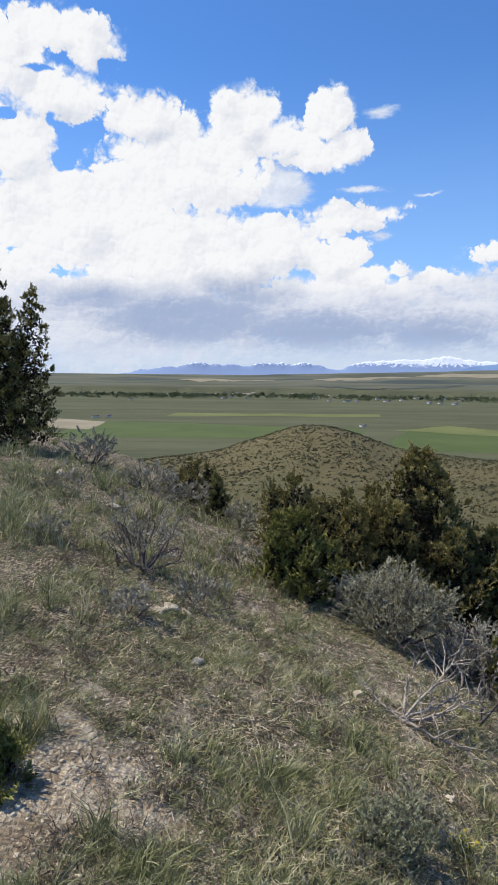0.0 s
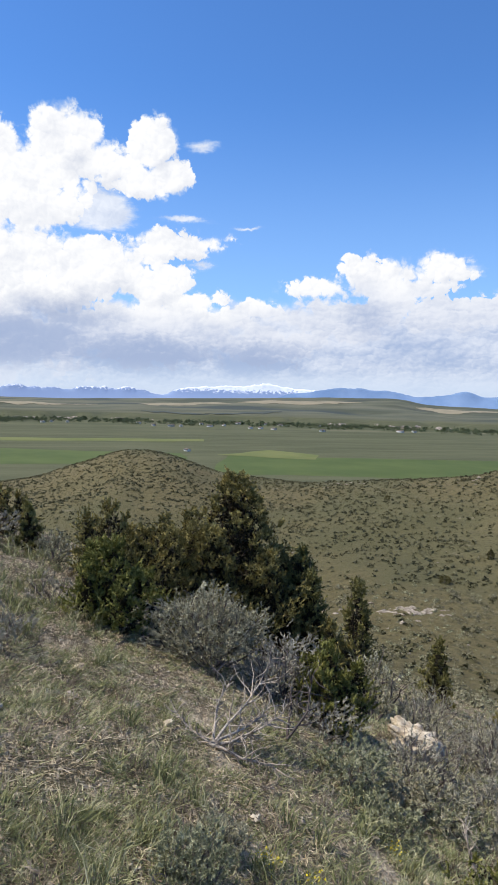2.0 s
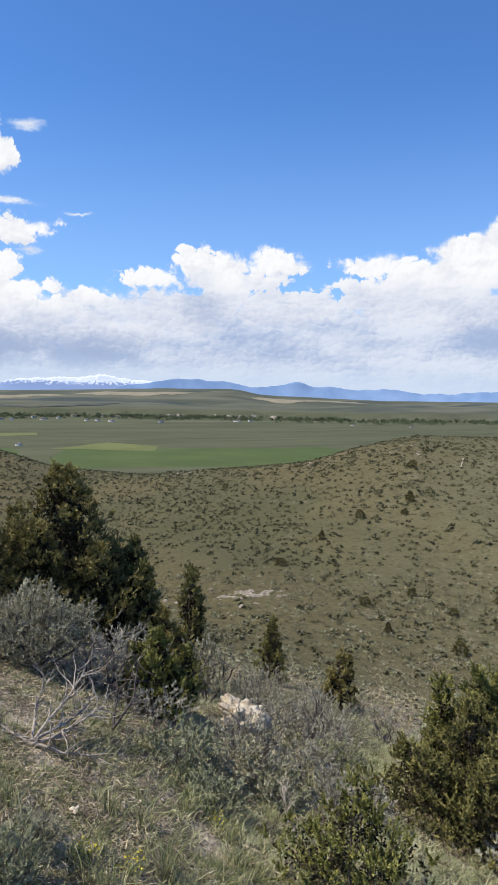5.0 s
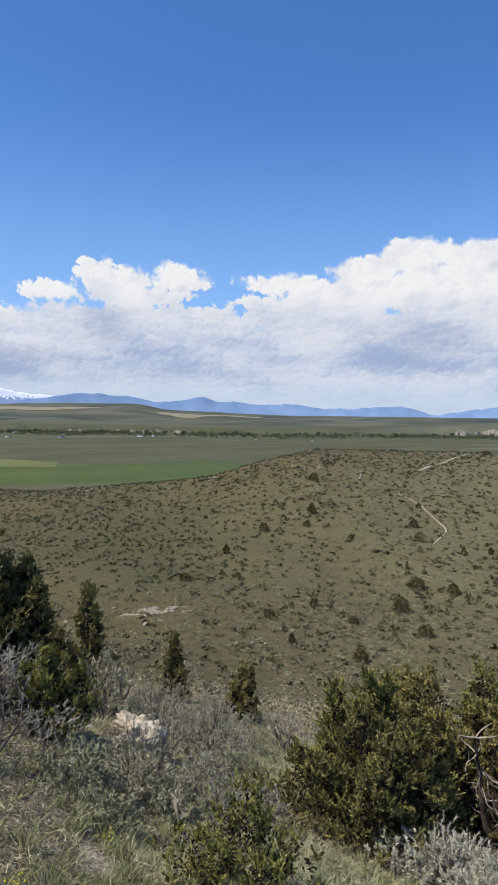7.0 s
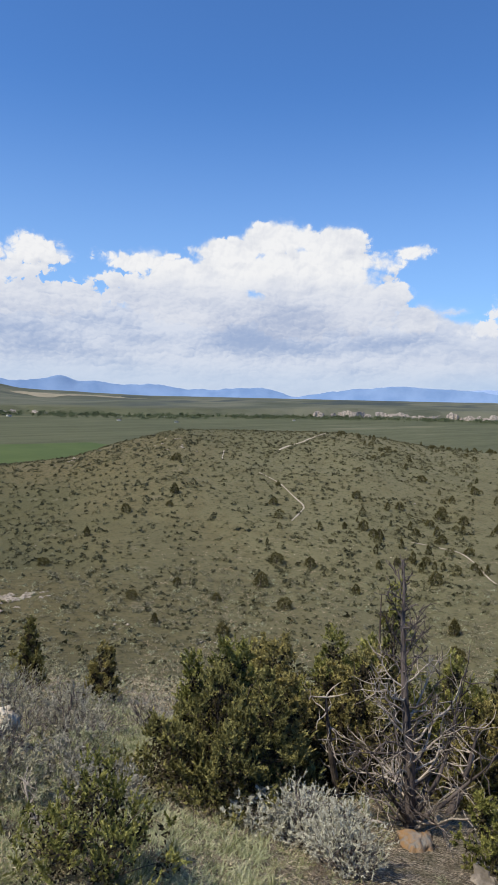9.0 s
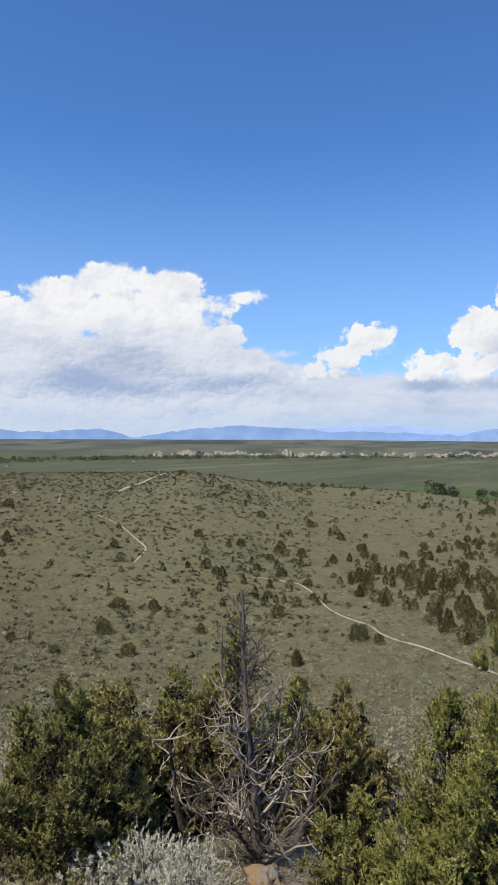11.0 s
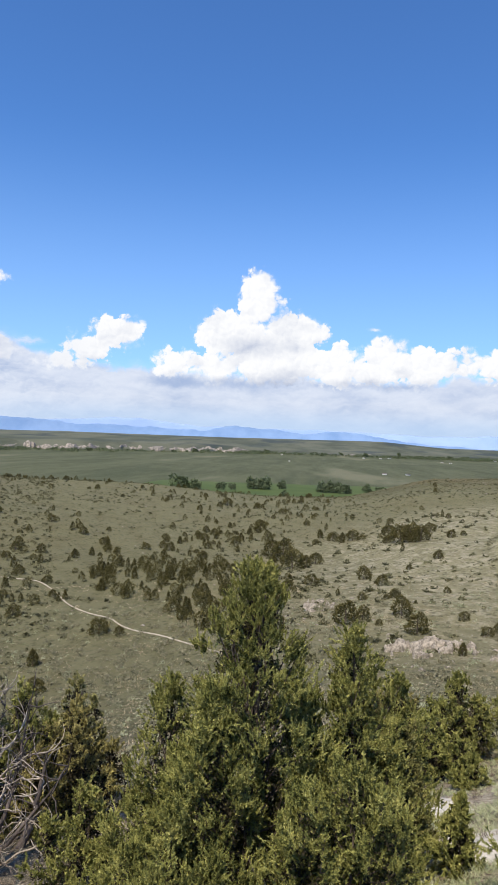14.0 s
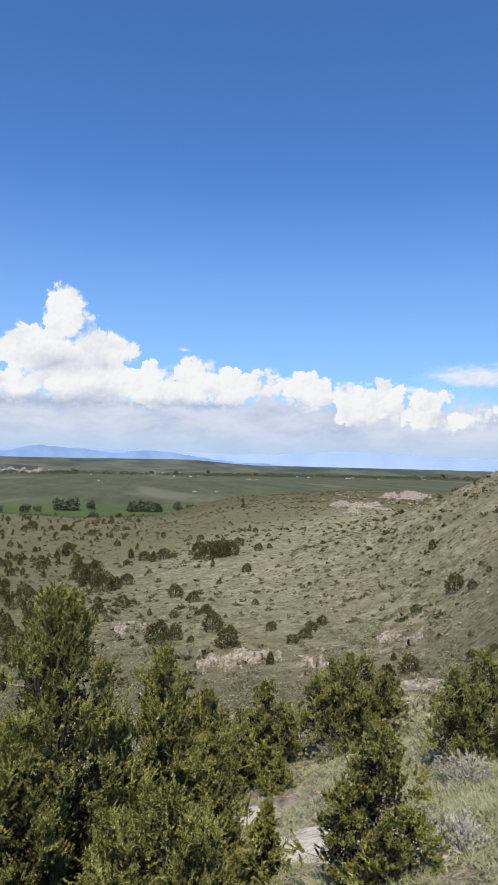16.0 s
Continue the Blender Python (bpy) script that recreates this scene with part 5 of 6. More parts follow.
bare_patch(8.6, -2.1, 0.9, 0.28, 4, "worn pale dirt at the clearing's edge")
bare_patch(5.2, -2.5, 0.8, 0.4, 5, "worn pale dirt between junipers")


# ---- the valley ----
def field(corners, mat, label, lift=0.12):
    """A crop field: a quad grid between four corners, on the valley floor."""
    c = np.array(corners, float)
    u, v = np.meshgrid(np.linspace(0, 1, 25), np.linspace(0, 1, 25), indexing="ij")
    p = (c[0] * (1 - u[..., None]) + c[1] * u[..., None]) * (1 - v[..., None]) + (c[3] * (1 - u[..., None]) + c[2] * u[..., None]) * v[..., None]
    p = p + 6 * np.stack([vnoise(p[..., 0] / 60, p[..., 1] / 60, 5), vnoise(p[..., 0] / 60, p[..., 1] / 60, 6)], -1)
    z = np.full(p.shape[:2], VALLEY + lift)
    i, j = np.meshgrid(np.arange(24), np.arange(24), indexing="ij")
    q = np.stack([i * 25 + j, (i + 1) * 25 + j, (i + 1) * 25 + j + 1, i * 25 + j + 1], -1).reshape(-1, 4)
    s = Soup()
    s.add(np.concatenate([p, z[..., None]], -1), q)
    tagged(part("field", s, mat), label, "field", kind="structure")


field(((120, 560), (470, 480), (480, 680), (170, 735)), FIELD, "dark green irrigated field on the valley floor")
field(((-190, 640), (120, 640), (120, 760), (-200, 850)), FIELD, "green meadow on the valley floor", 0.12)
field(((157, 741), (262, 690), (285, 745), (245, 815)), FIELD_PALE, "yellow-green crop strip on the valley floor", 0.3)
field(((-330, 760), (-170, 720), (-175, 830), (-330, 900)), FIELD_DRY, "dry straw-coloured field on the valley floor", 0.3)
field(((700, 250), (760, -150), (1010, -110), (930, 220)), FIELD, "dark green irrigated field behind cottonwoods", 0.12)
field(((640, -60), (720, -190), (800, -160), (760, -10)), FIELD_DRY, "dry bare field near the cottonwoods", 0.3)
field(((-120, 940), (190, 960), (200, 1010), (-110, 1010)), FIELD_PALE, "pale green strip of meadow", 0.22)


def bench_strip(b0, b1, near, far, mat, label):
    """A strip of land use, or of painted shadow, laid over the benches beyond the river: bearings, and distance at its
    two ends as (near edge, far edge).
    """
    b = np.linspace(b0, b1, 60)
    t = np.linspace(0, 1, 60)
    taper = np.clip(np.minimum(t, 1 - t) / 0.2, 0.05, 1)
    inner = near[0] + (near[1] - near[0]) * t
    outer = far[0] + (far[1] - far[0]) * t
    mid, half = (inner + outer) / 2, (outer - inner) / 2 * taper * (1 + 0.25 * fbm(b * 0.9, 0 * b, 3, 12))
    across = np.linspace(-1, 1, 9)
    r = mid[:, None] + half[:, None] * across + 25 * vnoise(b * 1.3, 0 * b, 14)[:, None]
    x, y = r * np.sin(np.radians(b))[:, None], r * np.cos(np.radians(b))[:, None]
    z = ground(x, y) + 2.2 - 1.2 * across ** 2
    i, j = np.meshgrid(np.arange(59), np.arange(8), indexing="ij")
    q = np.stack([i * 9 + j, i * 9 + j + 1, (i + 1) * 9 + j + 1, (i + 1) * 9 + j], -1).reshape(-1, 4)
    s = Soup()
    s.add(np.stack([x, y, z], -1), q)
    tagged(part("field", s, mat, smooth=True), label, "field", kind="structure")


bench_strip(-6.0, 2.2, (2150, 2350), (2500, 2750), FIELD_DRY, "tan stubble strip on the bench beyond the river")
bench_strip(5.5, 13.5, (2450, 2650), (2800, 3000), FIELD_DRY, "tan stubble strip high on the bench")
bench_strip(14.0, 24.5, (2750, 2900), (3050, 3200), FIELD_DRY, "faded tan strip under the mesa")
bench_strip(29.0, 40.0, (2900, 3100), (3300, 3500), FIELD_DRY, "tan strip along the plateau's edge")
# shadow wedges on the far slope, put on as dark strips
bench_strip(5.8, 11.6, (1880, 1730), (1990, 1800), COULEE_SHADOW, "dark wedge of coulee shadow laid on the bench")
bench_strip(11.2, 17.8, (1790, 2050), (1850, 2160), COULEE_SHADOW, "dark wedge of coulee shadow laid up the bench")


def broad_tree(height, width, seed, blobs=16, per=26, leaf=1.0):
    rng = np.random.default_rng(seed)
    wood, crown = Soup(), Soup()
    tube(wood, crooked((0, 0, -0.3), (0, 0, 1), height * 0.6, rng, 5, 0.06), np.linspace(0.05, 0.02, 6) * height * 0.5, 6)
    for k in range(blobs):
        a, e = rng.uniform(0, 6.28), rng.uniform(0, 1)
        c = np.array([math.cos(a) * width * 0.36 * math.sqrt(1 - e * e * 0.7), math.sin(a) * width * 0.36 * math.sqrt(1 - e * e * 0.7), height * (0.22 + 0.6 * e)]) * rng.uniform(0.75, 1.1)
        tube(wood, np.array([[0, 0, height * 0.25], c * 0.6 + np.array([0, 0, height * 0.1]), c]), np.array([0.02, 0.012, 0.004]) * height * 0.5, 4)
        d = unit(rng.normal(size=(per, 3)))
        rad = width * rng.uniform(0.11, 0.2)
        leaves(crown, c + d * rad * rng.uniform(0.5, 1, (per, 1)), d + rng.normal(size=(per, 3)), rad * 0.65 * leaf, rad * 0.5 * leaf, rng)
    return wood, crown


def valley_trees():
    rng = np.random.default_rng(180)
    kinds, shapes = [], []
    for k in range(3):
        wood, crown = broad_tree(8.0, (14.0, 11.0, 9.0)[k], 181 + k, 18, 30, 1.2)
        tree = new("cottonwood_tree")
        part("trunk", wood, BARK, tree)
        part("crown", crown, COTTONWOOD, tree)
        shapes.append((np.concatenate(crown.v), np.concatenate(crown.f)))
        kinds.append(tagged(tree, "green cottonwood on the valley floor", "cottonwood tree", "cottonwoods in the valley"))
    spots = [(790, 168, 1.35), (803, 150, 1.0), (806, 119, 1.1), (818, 108, 0.9), (851, 84, 1.25), (856, 70, 1.2), (876, 49, 0.9), (850, -4, 1.15), (853, -18, 1.2), (847, -30, 1.0),
             (886, -62, 0.9), (880, -78, 0.9), (760, 40, 0.6)]
    rb = lambda b: float(along(BANK, np.array([b]), 1)[0])
    for _ in range(250):
        b = rng.uniform(-22, 122)
        if 58 < b < 82 and rng.uniform() < 0.72:
            continue
        if 96 < b and rng.uniform() < 0.3:
            continue
        r = rb(b) - 25 - 110 * rng.uniform() ** 2
        spots.append((r * math.sin(radians(b)), r * math.cos(radians(b)), rng.uniform(0.55, 1.3) * r / 1800))
    for k, (x, y, size) in enumerate(spots):
        size = size * 1.5 if k < 13 else size
        m = pose(x, y, max(ground_at(x, y), VALLEY) - 0.3, 0, 0, rng.uniform(0, 360)) @ Matrix.Diagonal((size, size, size, 1))
        if k < 3:
            kinds[k].matrix_world = m
        else:
            copy_thing(kinds[int(rng.integers(3))], m).scale = (size, size, size)


    # the thick belt along the river bank
    belt, coarse = Soup(), []
    for k in range(3):
        crown = broad_tree(8.0, (14.0, 11.0, 9.0)[k], 187 + k, 8, 8, 1.5)[1]
        coarse.append((np.concatenate(crown.v), np.concatenate(crown.f)))
    for _ in range(4200):
        b = rng.uniform(-24, 124)
        if 58 < b < 82 and rng.uniform() < 0.5 or float(vnoise(np.array([b * 0.7]), np.array([3.0]), 9)[0]) < rng.uniform(-1.3, -0.1):
            continue
        r = rb(b) * (1 + 0.02 * float(vnoise(np.array([b * 0.8]), np.array([0.0]), 5)[0])) - 28 - 190 * rng.uniform() ** 2
        v, f = coarse[int(rng.integers(3))]
        size = rng.uniform(0.45, 1.3) * r / 1800
        belt.add(v * np.array([size, size, size * rng.uniform(0.7, 1.2)]) + np.array([r * math.sin(radians(b)), r * math.cos(radians(b)), VALLEY]), f)
    tagged(part("riverside_trees", belt, COTTONWOOD), "dark belt of trees along the river bank", "trees", kind="stuff")


valley_trees()


def cliffs(b0, b1, seed, high):
    """Pale eroded bluffs along the far bank: buttresses and gullies."""
    b = np.arange(b0, b1, 0.05)
    r0 = along(BANK, b, 1) * (1 + 0.02 * vnoise(b * 0.8, 0 * b, 5)) - 24
    top = high * np.clip(0.66 + 0.28 * fbm(b * 2.2, 0 * b, 5, seed), 0.4, 1.1) * np.clip((b - b0) / 1.0, 0, 1) * np.clip((b1 - b) / 1.0, 0, 1)
    rows = []
    for k in range(9):
        t = k / 8
        cut = 16 * np.abs(vnoise(b * 3.1, 0 * b, seed + 1)) + 9 * np.abs(vnoise(b * 7.3, 0 * b + t, seed + 2))
        r = r0 + cut * (1 - 0.5 * t) + 26 * t
        rows.append(np.stack([r * np.sin(np.radians(b)), r * np.cos(np.radians(b)), VALLEY - 1 + (top + 1) * t ** 0.8], -1))
    rows.append(rows[-1] * np.array([1.06, 1.06, 1]) + np.array([0, 0, -6]))
    v = np.array(rows)
    k, m = v.shape[:2]
    i, j = np.meshgrid(np.arange(k - 1), np.arange(m - 1), indexing="ij")
    q = np.stack([i * m + j, i * m + j + 1, (i + 1) * m + j + 1, (i + 1) * m + j], -1).reshape(-1, 4)
    s = Soup()
    s.add(v, q)
    tagged(part("cliff", s, CLIFF), "pale eroded bluffs along the far side of the valley", "cliff", kind="structure")


cliffs(53.5, 84.5, 61, 24)
cliffs(-8, 9, 62, 8)
cliffs(21, 33, 63, 9)
cliffs(89, 95, 64, 12)


def farmhouse(x, y, turn, size, label):
    """Low house with a pitched roof."""
    house = new("farmhouse")
    w_, d_, h_ = size
    wall, roof = Soup(), Soup()
    wall.add([(-w_, -d_, 0), (w_, -d_, 0), (w_, d_, 0), (-w_, d_, 0), (-w_, -d_, h_), (w_, -d_, h_), (w_, d_, h_), (-w_, d_, h_), (-w_, 0, h_ * 1.5), (w_, 0, h_ * 1.5)],
             [(0, 1, 5, 4), (2, 3, 7, 6)])
    wall.f.append(np.array([(1, 2, 6, 9, 5), (3, 0, 4, 8, 7)]))
    e, g = 1.12, 0.95
    roof.add([(-w_ * e, -d_ * e, h_ * g), (w_ * e, -d_ * e, h_ * g), (w_ * e, 0, h_ * 1.56), (-w_ * e, 0, h_ * 1.56), (w_ * e, d_ * e, h_ * g), (-w_ * e, d_ * e, h_ * g),
              (-w_ * e, 0, h_ * 1.48), (w_ * e, 0, h_ * 1.48)], [(0, 1, 2, 3), (3, 2, 4, 5), (0, 6, 7, 1), (6, 5, 4, 7)])
    part("wall", wall, WALL_PAINT, house)
    part("roof", roof, ROOF, house)
    house.matrix_world = pose(x, y, VALLEY + 0.2, 0, 0, turn)
    tagged(house, label, "farmhouse", "farm buildings in the valley")


for k, (x, y) in enumerate(((-248, 1409), (-205, 892), (-190, 905), (136, 790), (872, 1129), (954, 1041), (1342, 1028), (1391, -131), (1413, -181), (1929, 90), (2459, -463), (2500, -440), (1100, 1250))):
    farmhouse(x, y, 40 * k, (3.4 + k % 3, 2.5, 2.2), "pale farm building on the valley floor" if k % 2 else "white farm building on the valley floor")


town = np.random.default_rng(190)
for k in range(34):
    b = town.uniform(-4, 30) if k < 20 else town.uniform(84, 116)
    r = float(along(BANK, np.array([b]), 1)[0]) - town.uniform(60, 330)
    farmhouse(r * math.sin(radians(b)), r * math.cos(radians(b)), town.uniform(0, 180), (town.uniform(4, 8), 3.5, 3.0), "small pale house among trees by the river")


# ---- junipers and brush of the far slopes ----
def round_crown(height, width, seed, count, leaf, point=0.0):
    """A compact crown on a short stem: sprays over a lumpy dome, more pointed with point, a few gaps in it."""
    rng = np.random.default_rng(seed)
    wood, crown = Soup(), Soup()
    tube(wood, crooked((0, 0, -0.2), (0, 0, 1), height * 0.9, rng, 5, 0.05), np.linspace(0.05, 0.012, 6) * height, 5)
    t = rng.uniform(0, 1, count) ** 0.9
    ang = rng.uniform(0, 2 * math.pi, count)
    form = np.sqrt(np.clip(1 - (2 * np.clip(t, 0.0, 1) ** (1 + 0.3 * point) - 0.75) ** 2 / 1.5625, 0, 1)) * (1 - point * t * 0.75)
    lump = 1 + 0.32 * vnoise(ang * 1.3, t * 4, seed) + 0.12 * rng.normal(size=count)
    rr = width * 0.5 * form * lump * (0.6 + 0.4 * rng.uniform(0, 1, count) ** 0.4)
    at = np.stack([rr * np.cos(ang), rr * np.sin(ang), 0.04 * height + t * height * (0.9 + 0.12 * vnoise(ang * 1.1, 0 * ang, seed + 3))], -1)
    out = np.stack([np.cos(ang), np.sin(ang), 0.4 + 1.2 * t], -1) + rng.normal(size=(count, 3)) * 0.55
    keep = vnoise(ang * 2.2, t * 7, seed + 1) > -0.62
    leaves(crown, at[keep], out[keep], leaf * rng.uniform(0.6, 1.3, int(keep.sum())), leaf * rng.uniform(0.5, 0.8, int(keep.sum())), rng)
    return wood, crown


def far_junipers():
    """Small junipers scattered over the slopes beyond the gully."""
    rng = np.random.default_rng(77)
    kinds, shapes = [], []
    for k in range(4):
        wood, crown = round_crown(2.0, (2.0, 1.5, 2.4, 1.3)[k], 200 + k, (1100, 900, 1300, 800)[k], 0.19, (0.15, 0.6, 0.0, 0.8)[k])
        light = round_crown(2.0, (1.5, 1.2, 1.7, 1.0)[k], 230 + k, 560, 0.19, (0.3, 0.7, 0.1, 0.9)[k])[1]
        shapes.append((np.concatenate(light.v), np.concatenate(light.f)))
        tree = new("juniper_tree")
        part("trunk", wood, BARK, tree)
        part("crown", crown, JUNIPER_DARK, tree)
        kinds.append(tagged(tree, ("dark round juniper on the dry slope", "dark conical juniper on the dry slope", "broad bronze juniper on the dry slope",
                                   "narrow juniper on the dry slope")[k], "juniper tree", "junipers on the far slopes"))
    # single trees that stand out, then scattered ones
    bowl = ((90.3, 5.6, 1.34), (87.2, 4.0, 1.72), (80.7, 2.4, 1.32), (82.0, 0.9, 0.94), (85.3, -0.3, 0.84), (71.0, -5.4, 0.82), (65.1, -6.7, 0.64), (53.5, -7.2, 0.89), (59.2, -7.3, 0.49),
             (59.9, -4.5, 0.43), (52.4, -2.8, 1.03), (53.5, -4.2, 0.62), (49.4, -7.8, 0.90), (67.9, -0.0, 0.67), (51.7, -5.3, 0.31), (47.7, -12.3, 0.42), (48.4, -13.4, 0.49), (50.3, -14.4, 0.48),
             (51.6, -15.6, 0.46), (52.1, -11.7, 0.39), (46.3, -24.1, 0.77), (43.7, -24.1, 0.41), (43.9, -25.5, 0.27), (57.7, -27.7, 0.59), (77.1, -32.9, 0.38), (78.6, -31.3, 0.33), (35.2, -15.8, 0.61),
             (39.1, -16.5, 0.31), (46.8, -21.4, 0.41), (32.3, -17.9, 0.27))
    head = ((30.7, -18.2, 0.23), (43.6, -9.8, 0.51), (60.8, -12.0, 0.37), (72.7, -10.2, 0.34), (58.8, -6.5, 0.29), (56.7, -8.7, 0.23), (97.5, -10.5, 1.29), (93.2, -11.6, 1.39), (92.0, -13.0, 1.37),
             (90.9, -14.0, 1.21), (96.7, -16.1, 0.80), (91.6, -18.1, 0.67), (92.7, -19.9, 0.44), (106.9, -0.8, 0.88), (104.9, -2.8, 0.86), (103.1, -4.1, 0.95), (104.4, -5.8, 0.96), (99.9, -0.2, 0.49),
             (104.2, -7.2, 0.48), (105.2, 17.2, 0.63), (91.0, 14.5, 0.60), (98.1, 14.5, 0.65), (104.8, 14.9, 0.42), (107.5, 10.5, 0.71), (109.5, 9.4, 0.90), (112.7, 9.3, 1.04), (105.6, 7.4, 0.69),
             (142.8, 19.2, 1.04), (114.6, 17.1, 0.53))
    spots = [(44.4, 36.5, 0.9), (55.0, 59.4, 0.95), (52, 57, 0.5), (46.0, 19.4, 0.95), (41, 17, 0.8)]
    for b, r, size in ((42.8, 95, 0.8), (38.7, 76, 0.75), (35.5, 70, 0.8), (32, 62, 0.6), (27, 100, 0.6), (39.5, 52, 0.55), (43.3, 56, 0.5), (46.8, 53, 0.5), (54.8, 63, 0.75),
                       (52.8, 52, 0.7), (41.5, 47, 0.6), (47.5, 45, 0.7), (65.3, 62, 0.85), (57.5, 74, 0.6), (58.8, 58, 0.7), (60, 72, 0.7), (72.2, 55, 0.95), (74, 54, 0.6)):
        spots.append((r * math.sin(radians(b)), r * math.cos(radians(b)), size))
    spots = [(x, y, 0.7 * size) for x, y, size in spots] + [(x, y, 0.88 * size) for x, y, size in bowl + head]
    tries = 0
    rest = []
    while len(spots) + len(rest) < 800 and tries < 90000:
        tries += 1
        b, r = rng.uniform(50, 122), rng.uniform(50, 210)
        x, y = r * math.sin(radians(b)), r * math.cos(radians(b))
        grove = (68.5 < b < 88 and 74 - (b - 68.5) * 1.75 < r < 77 + (b - 68.5) * 0.5 - max(0, b - 82) * 4)
        chance = 0.08 if b < 58 else 0.55 if b < 100 else 0.22
        if r < 62:
            chance *= 0.12
        if b > 89 and r < 112:
            chance *= 0.06
        if b > 91 and r > 112:
            chance *= 0.15
        if b > 104:
            chance *= 0.12
        chance *= 0.45 + 0.75 * float(vnoise(x / 15, y / 15, 66))
        if grove and rng.uniform() < 0.3:
            rest.append((x, y, rng.uniform(0.34, 0.76)))
        elif not grove and rng.uniform() < chance * 0.35:
            (spots if len(spots) < 280 else rest).append((x, y, rng.uniform(0.26, 0.62)))
    for k, (x, y, size) in enumerate(spots):
        kind = kinds[int(rng.choice(4, p=(0.5, 0.17, 0.28, 0.05)))]
        m = pose(x, y, ground_at(x, y) - 0.08, 0, 0, rng.uniform(0, 360)) @ Matrix.Diagonal((size, size, size, 1))
        if k < 4:
            kinds[k].matrix_world = m
        else:
            copy_thing(kind, m).scale = (size, size, size)
    grove = Soup()
    for x, y, size in rest:
        v, f = shapes[int(rng.integers(4))]
        a = rng.uniform(0, 6.28)
        turn = np.array([[math.cos(a), -math.sin(a), 0], [math.sin(a), math.cos(a), 0], [0, 0, 1]])
        grove.add(v @ turn.T * size + np.array([x, y, ground_at(x, y) - 0.08]), f)
    tagged(part("juniper_grove", grove, JUNIPER_DARK), "dense grove of dark junipers in the gully", "juniper grove", kind="stuff")


far_junipers()


def scatter_brush(name, label, mat, count, seed, b0, b1, r0, r1, size, blades, patch=9, bias=0.25, power=2.0, leaf=1.0, fat=1.0):
    """Countless low bushes as one stuff object."""
    rng = np.random.default_rng(seed)
    s = Soup()
    b = rng.uniform(b0, b1, count)
    r = (rng.uniform(r0 ** power, r1 ** power, count)) ** (1 / power)
    x, y = r * np.sin(np.radians(b)), r * np.cos(np.radians(b))
    keep = rng.uniform(-0.9, 1, count) < vnoise(x / patch, y / patch, seed) + bias
    x, y = x[keep], y[keep]
    k = len(x)
    z = ground(x, y)
    big = size * rng.uniform(0.45, 1.35, k)
    ang, pol = rng.uniform(0, 2 * np.pi, (k, blades)), np.arccos(rng.uniform(0, 1, (k, blades)))
    d = np.stack([np.cos(ang) * np.sin(pol), np.sin(ang) * np.sin(pol), np.cos(pol) * 0.75 + 0.1], -1)
    c = np.stack([x, y, z], -1)[:, None]
    at = c + d * (big[:, None] * rng.uniform(0.05, 0.42, (k, blades)))[..., None]
    n_l = k * blades
    leaves(s, at.reshape(-1, 3), (d + rng.normal(size=d.shape) * 0.6).reshape(-1, 3), np.repeat(big, blades) * rng.uniform(0.25, 0.5, n_l) * leaf, np.repeat(big, blades) * rng.uniform(0.2, 0.34, n_l) * leaf * fat, rng)
    tagged(part(name, s, mat), label, "brush", kind="stuff")


def scatter_clumps(name, label, mat, count, seed, b0, b1, r0, r1, size, tufts, patch, bias, tuft=1.0):
    """Countless rounded shrubs, each a low dome of overlapping tufts, as one stuff object."""
    rng = np.random.default_rng(seed)
    b = rng.uniform(b0, b1, count)
    r = np.sqrt(rng.uniform(r0 ** 2, r1 ** 2, count))
    x, y = r * np.sin(np.radians(b)), r * np.cos(np.radians(b))
    keep = rng.uniform(-0.9, 1, count) < vnoise(x / patch, y / patch, seed) + 0.4 * vnoise(x / 2.5, y / 2.5, seed + 1) + bias
    x, y = x[keep], y[keep]
    k = len(x)
    big = size * (0.4 + 0.95 * rng.uniform(0, 1, k) ** 1.6)
    ang, up = rng.uniform(0, 2 * np.pi, (k, tufts)), rng.uniform(0.05, 1, (k, tufts))
    out = np.stack([np.cos(ang) * np.sqrt(1 - up ** 2), np.sin(ang) * np.sqrt(1 - up ** 2), up], -1)
    lobe = big[:, None] * (0.5 + 0.22 * rng.normal(size=(k, tufts)).clip(-1.2, 1.2))
    c = np.stack([x, y, ground(x, y) - 0.03], -1)[:, None] + out * lobe[..., None] * np.array([1, 1, 0.8])
    face = unit(out + 0.45 * rng.normal(size=out.shape))
    one = unit(np.cross(face, rng.normal(size=out.shape)))
    two = np.cross(face, one)
    wide = big[:, None, None] * rng.uniform(0.24, 0.42, (k, tufts, 1)) * tuft
    v = np.stack([c + one * wide, c - one * wide * 0.5 + two * wide * 0.85, c - one * wide * 0.5 - two * wide * 0.85], 2).reshape(-1, 3)
    s = Soup()
    s.add(v, np.arange(len(v)).reshape(-1, 3))
    tagged(part(name, s, mat), label, "brush", kind="stuff")


scatter_clumps("hill_brush", "low dark sagebrush dotting the dry hills", BRUSH, 44000, 5, -25, 68, 36, 190, 0.46, 11, 9, 0.5)
scatter_clumps("bowl_brush", "low olive shrubs dotting the grazed bowl", BRUSH, 13500, 7, 68, 124, 44, 225, 0.44, 11, 12, 0.0)
scatter_brush("bowl_sagebrush", "rounded olive-grey shrubs spread over the bowl", BRUSH, 900, 17, 84, 124, 38, 120, 0.9, 26, 14, -0.05, leaf=0.7, fat=1.4)
scatter_clumps("gully_sagebrush", "grey sagebrush filling the gully", SAGE_GULLY, 5200, 6, 5, 118, 13, 60, 0.58, 66, 6, 0.12, 0.3)
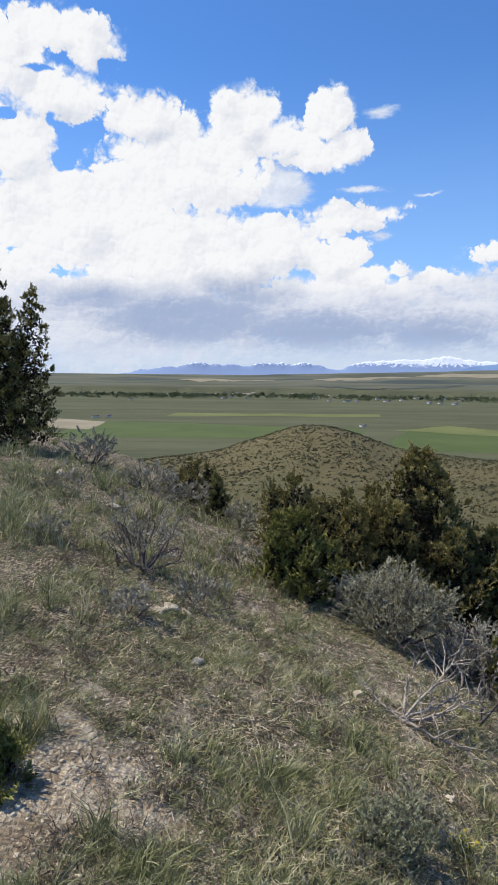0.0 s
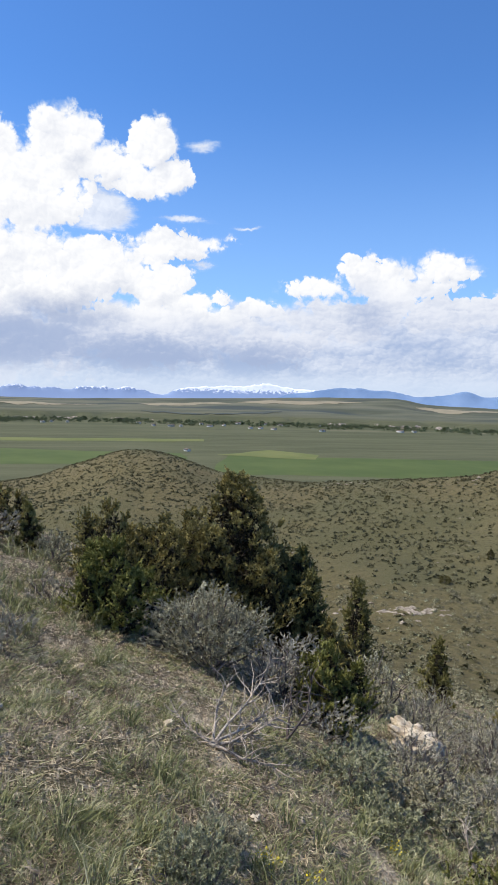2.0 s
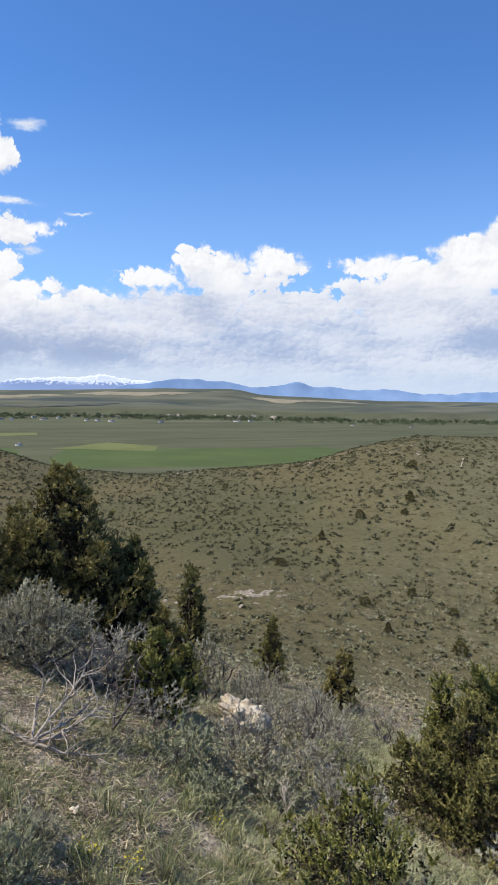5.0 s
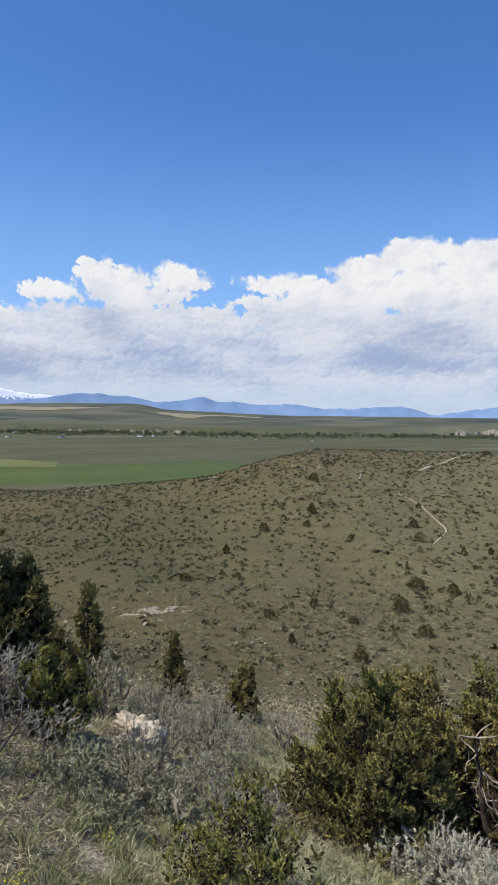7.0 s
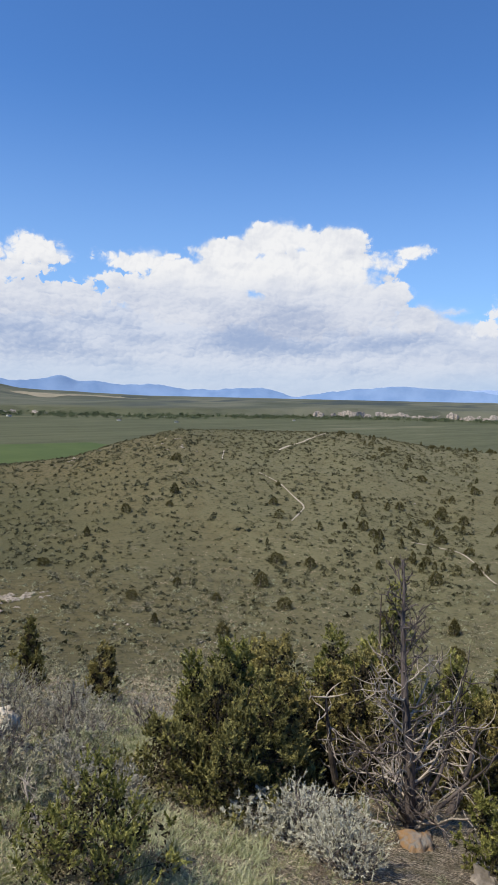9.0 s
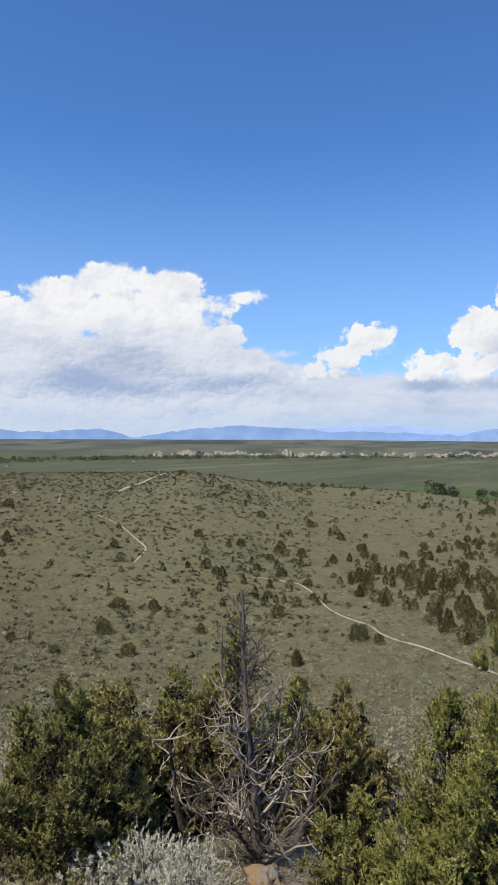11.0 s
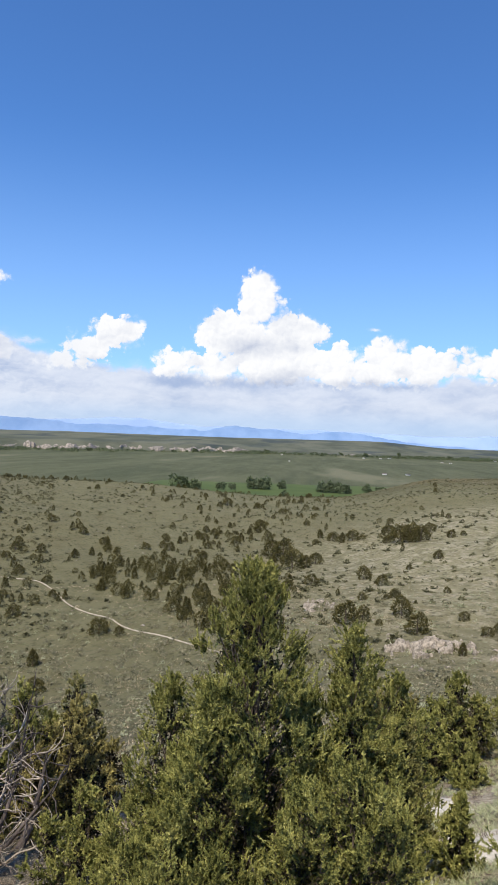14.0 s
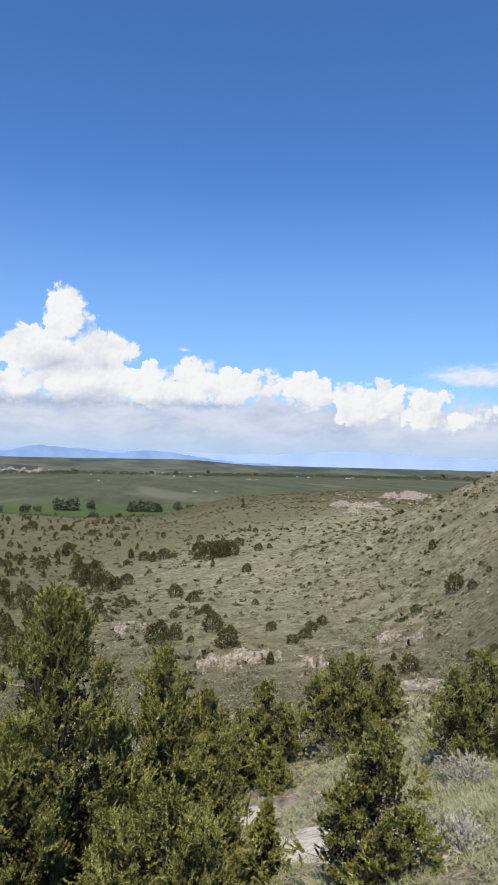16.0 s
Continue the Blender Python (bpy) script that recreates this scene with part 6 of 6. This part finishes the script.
scatter_brush("spur_sagebrush", "grey sagebrush over the spur's rocky face", SAGE_GULLY, 2000, 16, 104, 125, 36, 95, 0.45, 14, 8, 0.1, leaf=0.9)
scatter_clumps("green_brush", "low green brush in the gully", SAGE_GREEN, 5200, 8, 5, 118, 11, 62, 0.4, 36, 7, 0.1, 0.36)
scatter_brush("near_sagebrush", "small grey-green sage sprouts in the grass", SAGE_GREEN, 620, 9, -25, 120, 2.2, 13, 0.15, 110, 1.5, 0.0, 1.0, leaf=0.34, fat=0.4)
scatter_brush("near_dead_brush", "small brown dead brush in the grass", DEAD_MAT, 2600, 10, -25, 120, 1.8, 13, 0.2, 80, 0.9, 0.05, 1.0, leaf=0.42, fat=0.22)


def grass_field(name, label, mat, count, seed, b0, b1, r0, r1, height, blades, patch, bias=0.15, lean=0.45, loose=0.035):
    """Tufts of narrow blades over the near slope, one stuff object."""
    rng = np.random.default_rng(seed)
    b = rng.uniform(b0, b1, count)
    r = r0 * (r1 / r0) ** rng.uniform(0, 1, count)
    x, y = r * np.sin(np.radians(b)), r * np.cos(np.radians(b))
    keep = rng.uniform(-0.8, 0.8, count) < fbm(x / patch, y / patch, 2, seed) + bias - 1.5 * bare(x, y)
    x, y, r = x[keep], y[keep], r[keep]
    k = len(x)
    z = ground(x, y)
    tall = height * rng.uniform(0.35, 1.35, k) * (1 + 0.4 * vnoise(x / 2.1, y / 2.1, seed + 1))
    root = np.stack([x, y, z - 0.01], -1)[:, None] + rng.normal(size=(k, blades, 3)) * np.array([loose, loose, 0])
    root = root.reshape(-1, 3)
    d = unit(rng.normal(size=(k * blades, 3)) * np.array([lean, lean, 0.12]) + np.array([0.06, 0, 1.0]))
    d[:, 2] = np.abs(d[:, 2])
    long = (np.repeat(tall, blades) * rng.uniform(0.5, 1.25, k * blades))[:, None]
    wide = (0.0015 * (1.1 + np.repeat(r, blades) * 0.24))[:, None]
    side = unit(np.cross(d, rng.normal(size=d.shape))) * wide
    droop = unit(d * np.array([1, 1, 0]) + 1e-6) * long * 0.35 + np.array([0, 0, -0.12]) * long
    mid = root + d * long * 0.6
    s = Soup()
    v = np.stack([root - side, root + side, mid + side * 0.7, mid - side * 0.7, root + d * long + droop], 1)
    base = np.arange(len(root))[:, None] * 5
    if height > 0.15:
        s.add(v.reshape(-1, 3), base + np.array([[0, 1, 2, 3]]))
        s.f.append(base + np.array([[3, 2, 4]]))
    else:
        s.add(v[:, [0, 1, 4]].reshape(-1, 3), np.arange(3 * len(root)).reshape(-1, 3))
    tagged(part(name, s, mat), label, "grass", kind="stuff")


grass_field("bunch_grass", "green bunch grass over the dry slope", GRASS, 29000, 3, -25, 66, 1.6, 34, 0.07, 14, 0.4, 0.08, 0.6, 0.02)
grass_field("short_grass", "fine green grass among the litter", GRASS, 13000, 23, -24, 62, 1.8, 8, 0.04, 12, 0.3, 0.1, 1.0, 0.03)
grass_field("tall_grass", "taller green grass tufts on the slope", GRASS, 620, 13, -26, 66, 1.7, 16, 0.17, 42, 1.4, -0.05, 0.32, 0.028)
grass_field("crest_grass", "long yellow-green grass on the crest", GRASS, 420, 33, -25, 4, 5.5, 12, 0.24, 26, 1.6, 0.1, 0.4, 0.04)
grass_field("dry_grass", "straw-coloured dead grass and litter", GRASS_DRY, 28000, 4, -25, 66, 1.6, 34, 0.05, 9, 0.3, 0.2, 3.0, 0.04)
grass_field("clearing_grass", "pale green grass in the clearing", GRASS_CLEARING, 20000, 43, 94, 126, 4.5, 34, 0.072, 13, 0.7, 0.5, 0.5)
grass_field("gully_grass", "dry olive grass over the gully's sides", GRASS_DRY, 15000, 53, 40, 122, 14, 70, 0.145, 8, 3.0, 0.25, 0.8, 0.12)
grass_field("slope_grass", "pale green grass on the steep slope", GRASS_CLEARING, 8000, 63, 26, 56, 3.6, 14, 0.075, 13, 0.7, 0.25, 0.5, 0.035)
